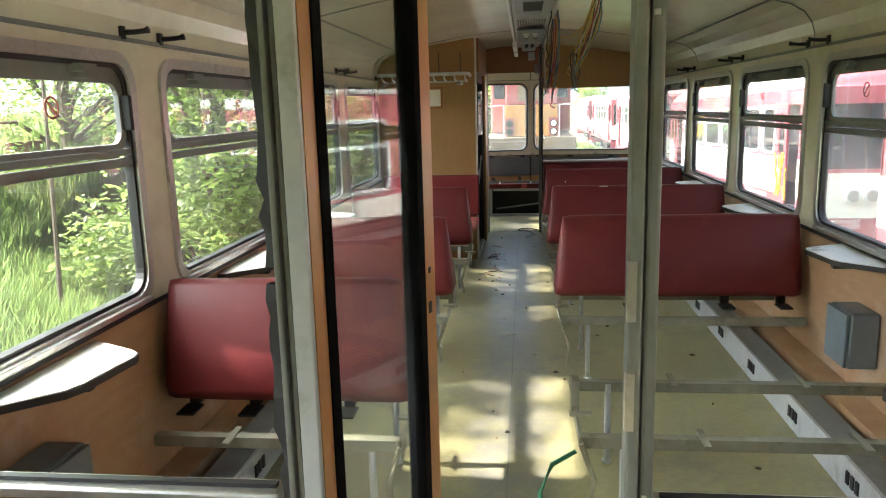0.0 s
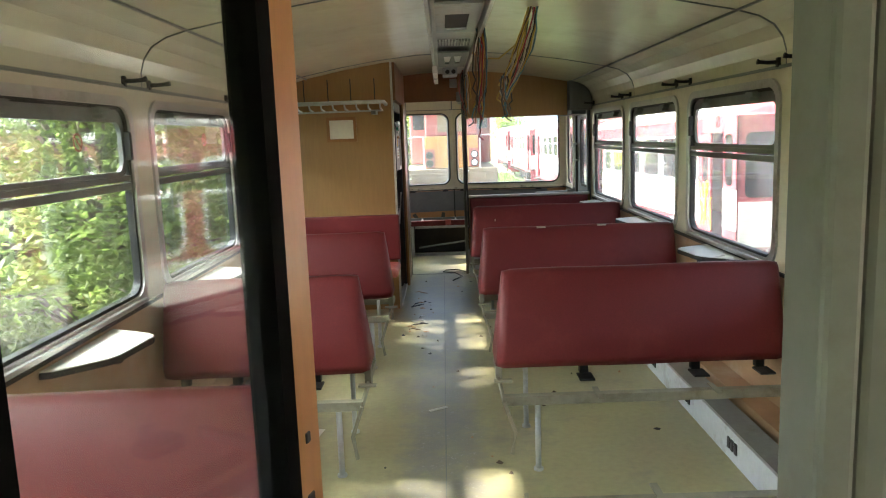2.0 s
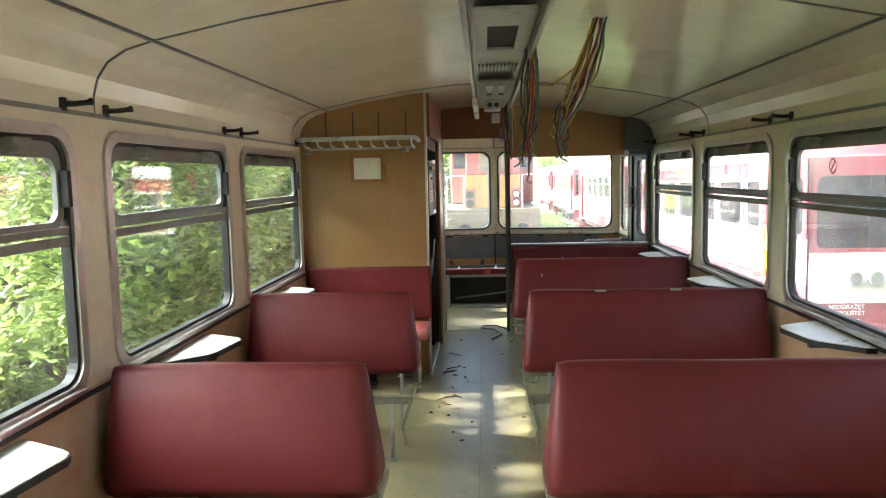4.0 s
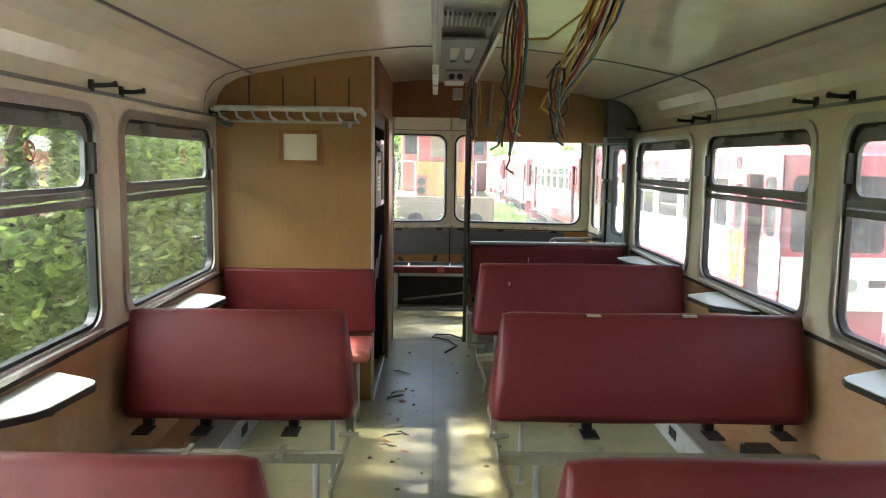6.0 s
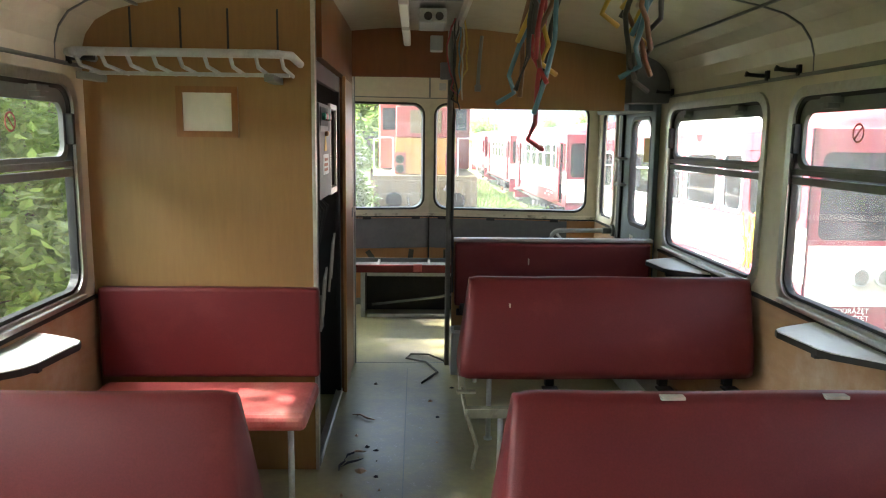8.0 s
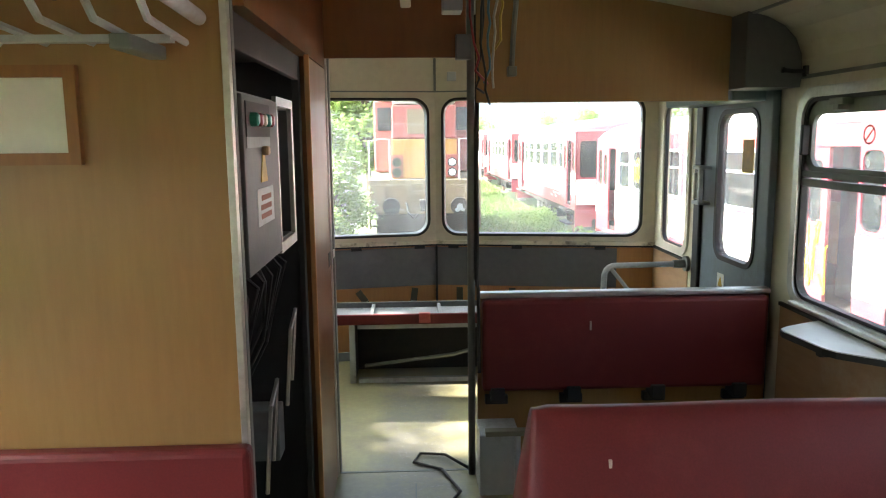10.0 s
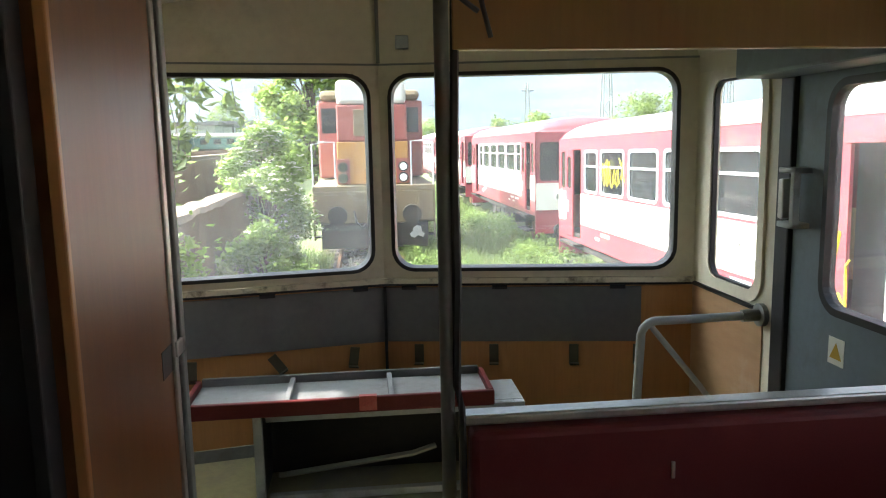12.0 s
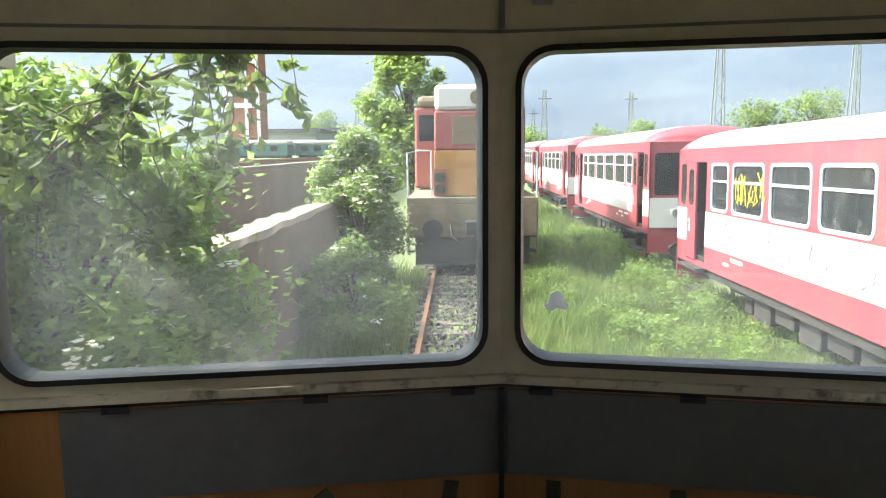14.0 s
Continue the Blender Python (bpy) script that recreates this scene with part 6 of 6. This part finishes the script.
for k, (x, y) in enumerate(((-17.0, 70.0), (-11.6, 72.0))):
    co = thing("green_coach", "old dark green railway coach on the far terrace", "railway coach", "green coaches")
    part("body", boxes((x - 2.6, x + 2.6, y, y + 2.8, 1.15, 2.05)), M_GREENT, co)
    part("underframe", boxes((x - 2.4, x + 2.4, y + 0.3, y + 2.5, 0.8, 1.15)), M_UNDER, co)
    part("roof", boxes((x - 2.7, x + 2.7, y - 0.1, y + 2.9, 2.05, 2.4), bevel=0.16), M_TROOF, co)
    for j in range(4):
        part("window", boxes((x - 2.1 + 1.1 * j, x - 1.5 + 1.1 * j, y - 0.03, y + 0.02, 1.5, 1.92)), M_TGLASS, co)
shed = thing("shed", "long grey industrial shed with flat roof", "building")
part("wall", boxes((-32, -17, 96, 110, 0.9, 3.7)), M_GREY_PALE, shed)
part("roof", boxes((-32.5, -16.5, 95.5, 110.5, 3.7, 4.1)), M_GREY_PANEL, shed)
shed = thing("canopy", "long flat loading canopy on thin posts", "building")
part("roof", boxes((-19, -13, 100, 106, 3.9, 4.3)), M_GREY_PANEL, shed)
for k in range(5):
    part("post", boxes((-18.5 + 1.3 * k, -18.3 + 1.3 * k, 101, 101.2, 0.9, 3.9)), M_GREY_PANEL, shed)


def mast(x, y, h):
    root = thing("catenary_mast", "tall lattice steel catenary mast", "mast", "lattice masts")
    b, t = 0.55, 0.16
    for sx, sy in ((-1, -1), (1, -1), (1, 1), (-1, 1)):
        part("leg", tube(bmesh.new(), [(x + sx * b, y + sy * b, GZ), (x + sx * t, y + sy * t, h)], 0.07, 4), M_GREY, root)
    n = int(h / 0.9)
    bm = bmesh.new()
    for k in range(n):
        f0, f1 = k / n, (k + 1) / n
        r0, r1 = b + (t - b) * f0, b + (t - b) * f1
        z0, z1 = GZ + (h - GZ) * f0, GZ + (h - GZ) * f1
        s = 1 if k % 2 else -1
        tube(bm, [(x - s * r0, y - r0, z0), (x + s * r1, y - r1, z1)], 0.045, 4)
        tube(bm, [(x + r0, y - s * r0, z0), (x + r1, y + s * r1, z1)], 0.045, 4)
    part("bracing", bm, M_GREY, root)
    part("cross_arm", boxes((x - 0.9, x + 0.9, y - 0.06, y + 0.06, h - 1.2, h - 1.05)), M_GREY, root)


for x, y, h in ((21.1, 70.7, 12.5), (10.6, 103.7, 8.9), (22.6, 108.7, 9.1), (38.8, 83.7, 13.5), (-19.4, 148.7, 12.2), (13.6, 148.7, 9.2)):
    mast(x, y, h)


# ---- trees and bushes ----
def leaf_cloud(centres, n, size, rg, flat=0.5):
    """Leaves as small bent quads scattered in lumps round the given (x, y, z, r)."""
    vv, ff = [], []
    tot = sum(c[3] ** 2 for c in centres)
    for cx, cy, cz, r in centres:
        for _ in range(int(n * r * r / tot) + 1):
            u = Vector((rg.gauss(0, 1), rg.gauss(0, 1), rg.gauss(0, 1))).normalized() * r * (0.2 + 0.8 * rg.random() ** 0.6) * (1.45 if rg.random() < 0.2 else 1.0)
            p = Vector((cx, cy, cz)) + u * Vector((1, 1, 0.85)).length / 1.65
            a = Vector((rg.gauss(0, 1), rg.gauss(0, 1), rg.gauss(0, flat))).normalized()
            b = a.cross(Vector((rg.gauss(0, 0.5), rg.gauss(0, 0.5), 1))).normalized()
            s = size * rg.uniform(0.6, 1.3)
            i = len(vv)
            nn = a.cross(b) * s * 0.15
            vv.extend((p - a * s, p + b * s * 0.62 + nn, p + a * s * 1.1, p - b * s * 0.62 + nn))
            ff.append((i, i + 1, i + 2, i + 3))
    me2 = bpy.data.meshes.new("crown")
    me2.from_pydata([tuple(v) for v in vv], [], ff)
    return me2


def tree(x, y, z, h, spread, n, size, mat, rg, name="tree", label="", lumps=16, low=0.25, flowers=0):
    root = thing(name, label or "leafy green tree beside the track", "tree" if name == "tree" else "bush", "yard trees")
    bm = bmesh.new()
    th = 0.25 if (n < 4000 or low > 0.5) and h < 6 else 1.0
    tube(bm, [(x, y, z - 0.2), (x + rg.uniform(-0.1, 0.1), y, z + h * 0.3), (x + rg.uniform(-0.2, 0.2), y + rg.uniform(-0.2, 0.2), z + h * 0.75)], [th * (h * 0.018 + 0.02), th * (h * 0.014 + 0.012), th * (h * 0.005 + 0.004)], 7)
    cs = []
    for k in range(lumps):
        a = rg.uniform(0, 6.28)
        f = rg.uniform(low, 1.0)
        rad = spread * math.sqrt(rg.random()) * math.sin(math.pi * min(1.0, 0.25 + 0.72 * (f - low) / (1 - low))) ** 0.6
        c = (x + rad * math.cos(a), y + rad * math.sin(a), z + h * f, spread * (rg.uniform(0.26, 0.46) if lumps < 36 else rg.uniform(0.16, 0.36)))
        cs.append(c)
        zs = z + h * f * (rg.uniform(0.4, 0.7) if low < 0.5 else rg.uniform(0.8, 0.95))
        tube(bm, [(x, y, zs), ((x + c[0]) / 2, (y + c[1]) / 2, (zs + c[2]) / 2 + 0.05 * h), c[:3]], [th * (h * 0.008 + 0.006), th * (h * 0.005 + 0.004), 0.004], 5)
    part("trunk", bm, M_BARK, root, "thin branching trunk")
    me2 = leaf_cloud(cs, n, size, rg)
    me2.materials.append(mat)
    cr = new("crown", me2)
    cr.parent = root
    if flowers:
        bm = bmesh.new()
        for k in range(flowers):
            c = rg.choice(cs)
            u = Vector((rg.gauss(0, 1), rg.gauss(0, 1) - 0.9, rg.gauss(0.5, 0.7))).normalized()
            p = Vector(c[:3]) + u * c[3] * 1.02
            hr = rg.uniform(0.055, 0.11)
            for j in range(16):
                q = p + Vector((rg.uniform(-hr, hr), rg.uniform(-hr, hr), rg.gauss(0, 0.014)))
                r = rg.uniform(0.014, 0.028)
                v = [bm.verts.new(q + Vector((r * math.cos(t), r * math.sin(t), 0.25 * r * math.sin(2 * t)))) for t in (0, 1.05, 2.1, 3.14, 4.2, 5.24)]
                bm.faces.new(v)
        part("flowers", bm, M_FLOWER, root, "flat white flower clusters")
    return root


rg = random.Random(77)
# elder by the front left corner and in front of the locomotive
tree(-2.75, 13.4, GZ, 3.1, 1.3, 26000, 0.045, M_LEAF2, rg, "bush", "elder bush with flat white flower heads", 38, 0.12, 90)
tree(-4.3, 12.8, GZ, 3.7, 1.6, 22000, 0.05, M_LEAF2, rg, "bush", "dense elder bush with white flower heads", 30, 0.2, 50)
tree(-2.2, 23.6, GZ, 3.2, 1.0, 17000, 0.05, M_LEAF2, rg, "bush", "bright elder bush with many white flower heads", 60, 0.1, 260)
tree(-1.75, 19.8, GZ, 1.4, 0.85, 8000, 0.05, M_LEAF2, rg, "bush", "low green shrub beside the rail", 40, 0.05, 6)
wd = []
for k in range(240):
    x, y = rg.uniform(0.9, 4.4), rg.uniform(14.5, 34)
    if noise.noise(Vector((x * 0.5, y * 0.35, 7))) + 0.12 * (x - 2.4) > -0.05:
        for j in range(3):
            wd.append((x + rg.gauss(0, 0.12), y + rg.gauss(0, 0.15), GZ + 0.08 + rg.uniform(0, 0.32), rg.uniform(0.08, 0.2)))
me4 = leaf_cloud(wd, 26000, 0.035, rg)
me4.materials.append(M_LEAF2)
tagged(new("weeds", me4), "leafy green weeds between the tracks", "weeds", kind="stuff")
# growth along the left windows
for x, y, h, s, n in ((-3.8, 9.9, 4.2, 1.4, 13000), (-3.5, 8.3, 5.3, 1.4, 15000), (-3.5, 8.8, 2.8, 1.0, 9000), (-3.9, 11.6, 4.2, 1.1, 8000), (-6.6, 10.4, 4.6, 2.0, 11000), (-7.5, -2.5, 5.0, 1.8, 6000)):
    tree(x, y, ground_z(x, y), h, s, n, 0.05, M_LEAF, rg, "tree", "young leafy birch growing close to the car", 30, 0.12)
# crowns above the window view, added so leaf shade dapples the sun indoors
for x, y, n in ((-4.8, 1.8, 1500), (-4.7, 3.6, 900), (-4.7, 5.25, 8000), (-4.6, 6.9, 1400), (-4.6, 10.5, 6000)):
    tree(x, y, ground_z(x, y), 5.0, 1.35, n, 0.05, M_LEAF, rg, "tree", "thin birch added for its high crown that dapples the sun", 26, 0.72)
# larger trees in the distance
for x, y, h, s, n in ((-2.6, 47, 7.8, 2.4, 12000), (26, 75, 7.2, 3.0, 5000), (33, 79, 8.6, 3.4, 5000), (46, 84, 11, 4.4, 5000), (21, 96, 6.2, 3.2, 4000), (19.5, 112, 6.2, 3.4, 4000), (10.8, 125, 7.0, 3.2, 4000), (-26, 60, 4.0, 2.6, 4000), (-20, 120, 6, 3, 3000)):
    tree(x, y, ground_z(x, y), h, s, n, 0.16, M_LEAF, rg, "tree", "distant green tree beyond the yard", 48, 0.2)
# birch bough that hangs before the windscreen
root = thing("birch", "birch with a long bough of drooping twigs and leaves", "tree")
bm = tube(bmesh.new(), [(-3.7, 11.8, GZ - 0.1), (-3.6, 11.9, 0.0), (-3.75, 12.0, 2.0), (-3.9, 12.1, 4.4)], [0.09, 0.075, 0.05, 0.02], 8)
bough = [Vector(p) for p in ((-3.6, 11.9, 0.0), (-2.9, 12.0, 0.62), (-2.33, 12.1, 1.12), (-1.94, 12.1, 1.5), (-1.58, 12.1, 1.78), (-1.0, 12.0, 1.98))]
tube(bm, bough, [0.04, 0.032, 0.026, 0.019, 0.011, 0.005], 6)
lv = []
for k in range(78):
    f = rg.uniform(0.3, 4.99)
    p = bough[int(f)].lerp(bough[int(f) + 1], f % 1)
    e = p + Vector((rg.uniform(-0.45, 0.45), rg.uniform(-0.3, 0.3), rg.uniform(-0.5, 0.35)))
    q = e + Vector((rg.uniform(-0.1, 0.15), 0, -rg.uniform(0.1, 0.4)))
    tube(bm, [p, (p + e) / 2 + Vector((0, 0, 0.04)), e, q], [0.006, 0.004, 0.003, 0.002], 4)
    for j in range(9):
        c = e.lerp(q, rg.random()) if j > 3 else p.lerp(e, rg.random())
        lv.append((c.x, c.y, c.z, 0.06))
part("trunk", bm, M_BARK, root, "dark branching trunk")
me3 = leaf_cloud(lv, 2400, 0.045, rg, 0.9)
me3.materials.append(M_LEAF)
cr = new("crown", me3)
cr.parent = root
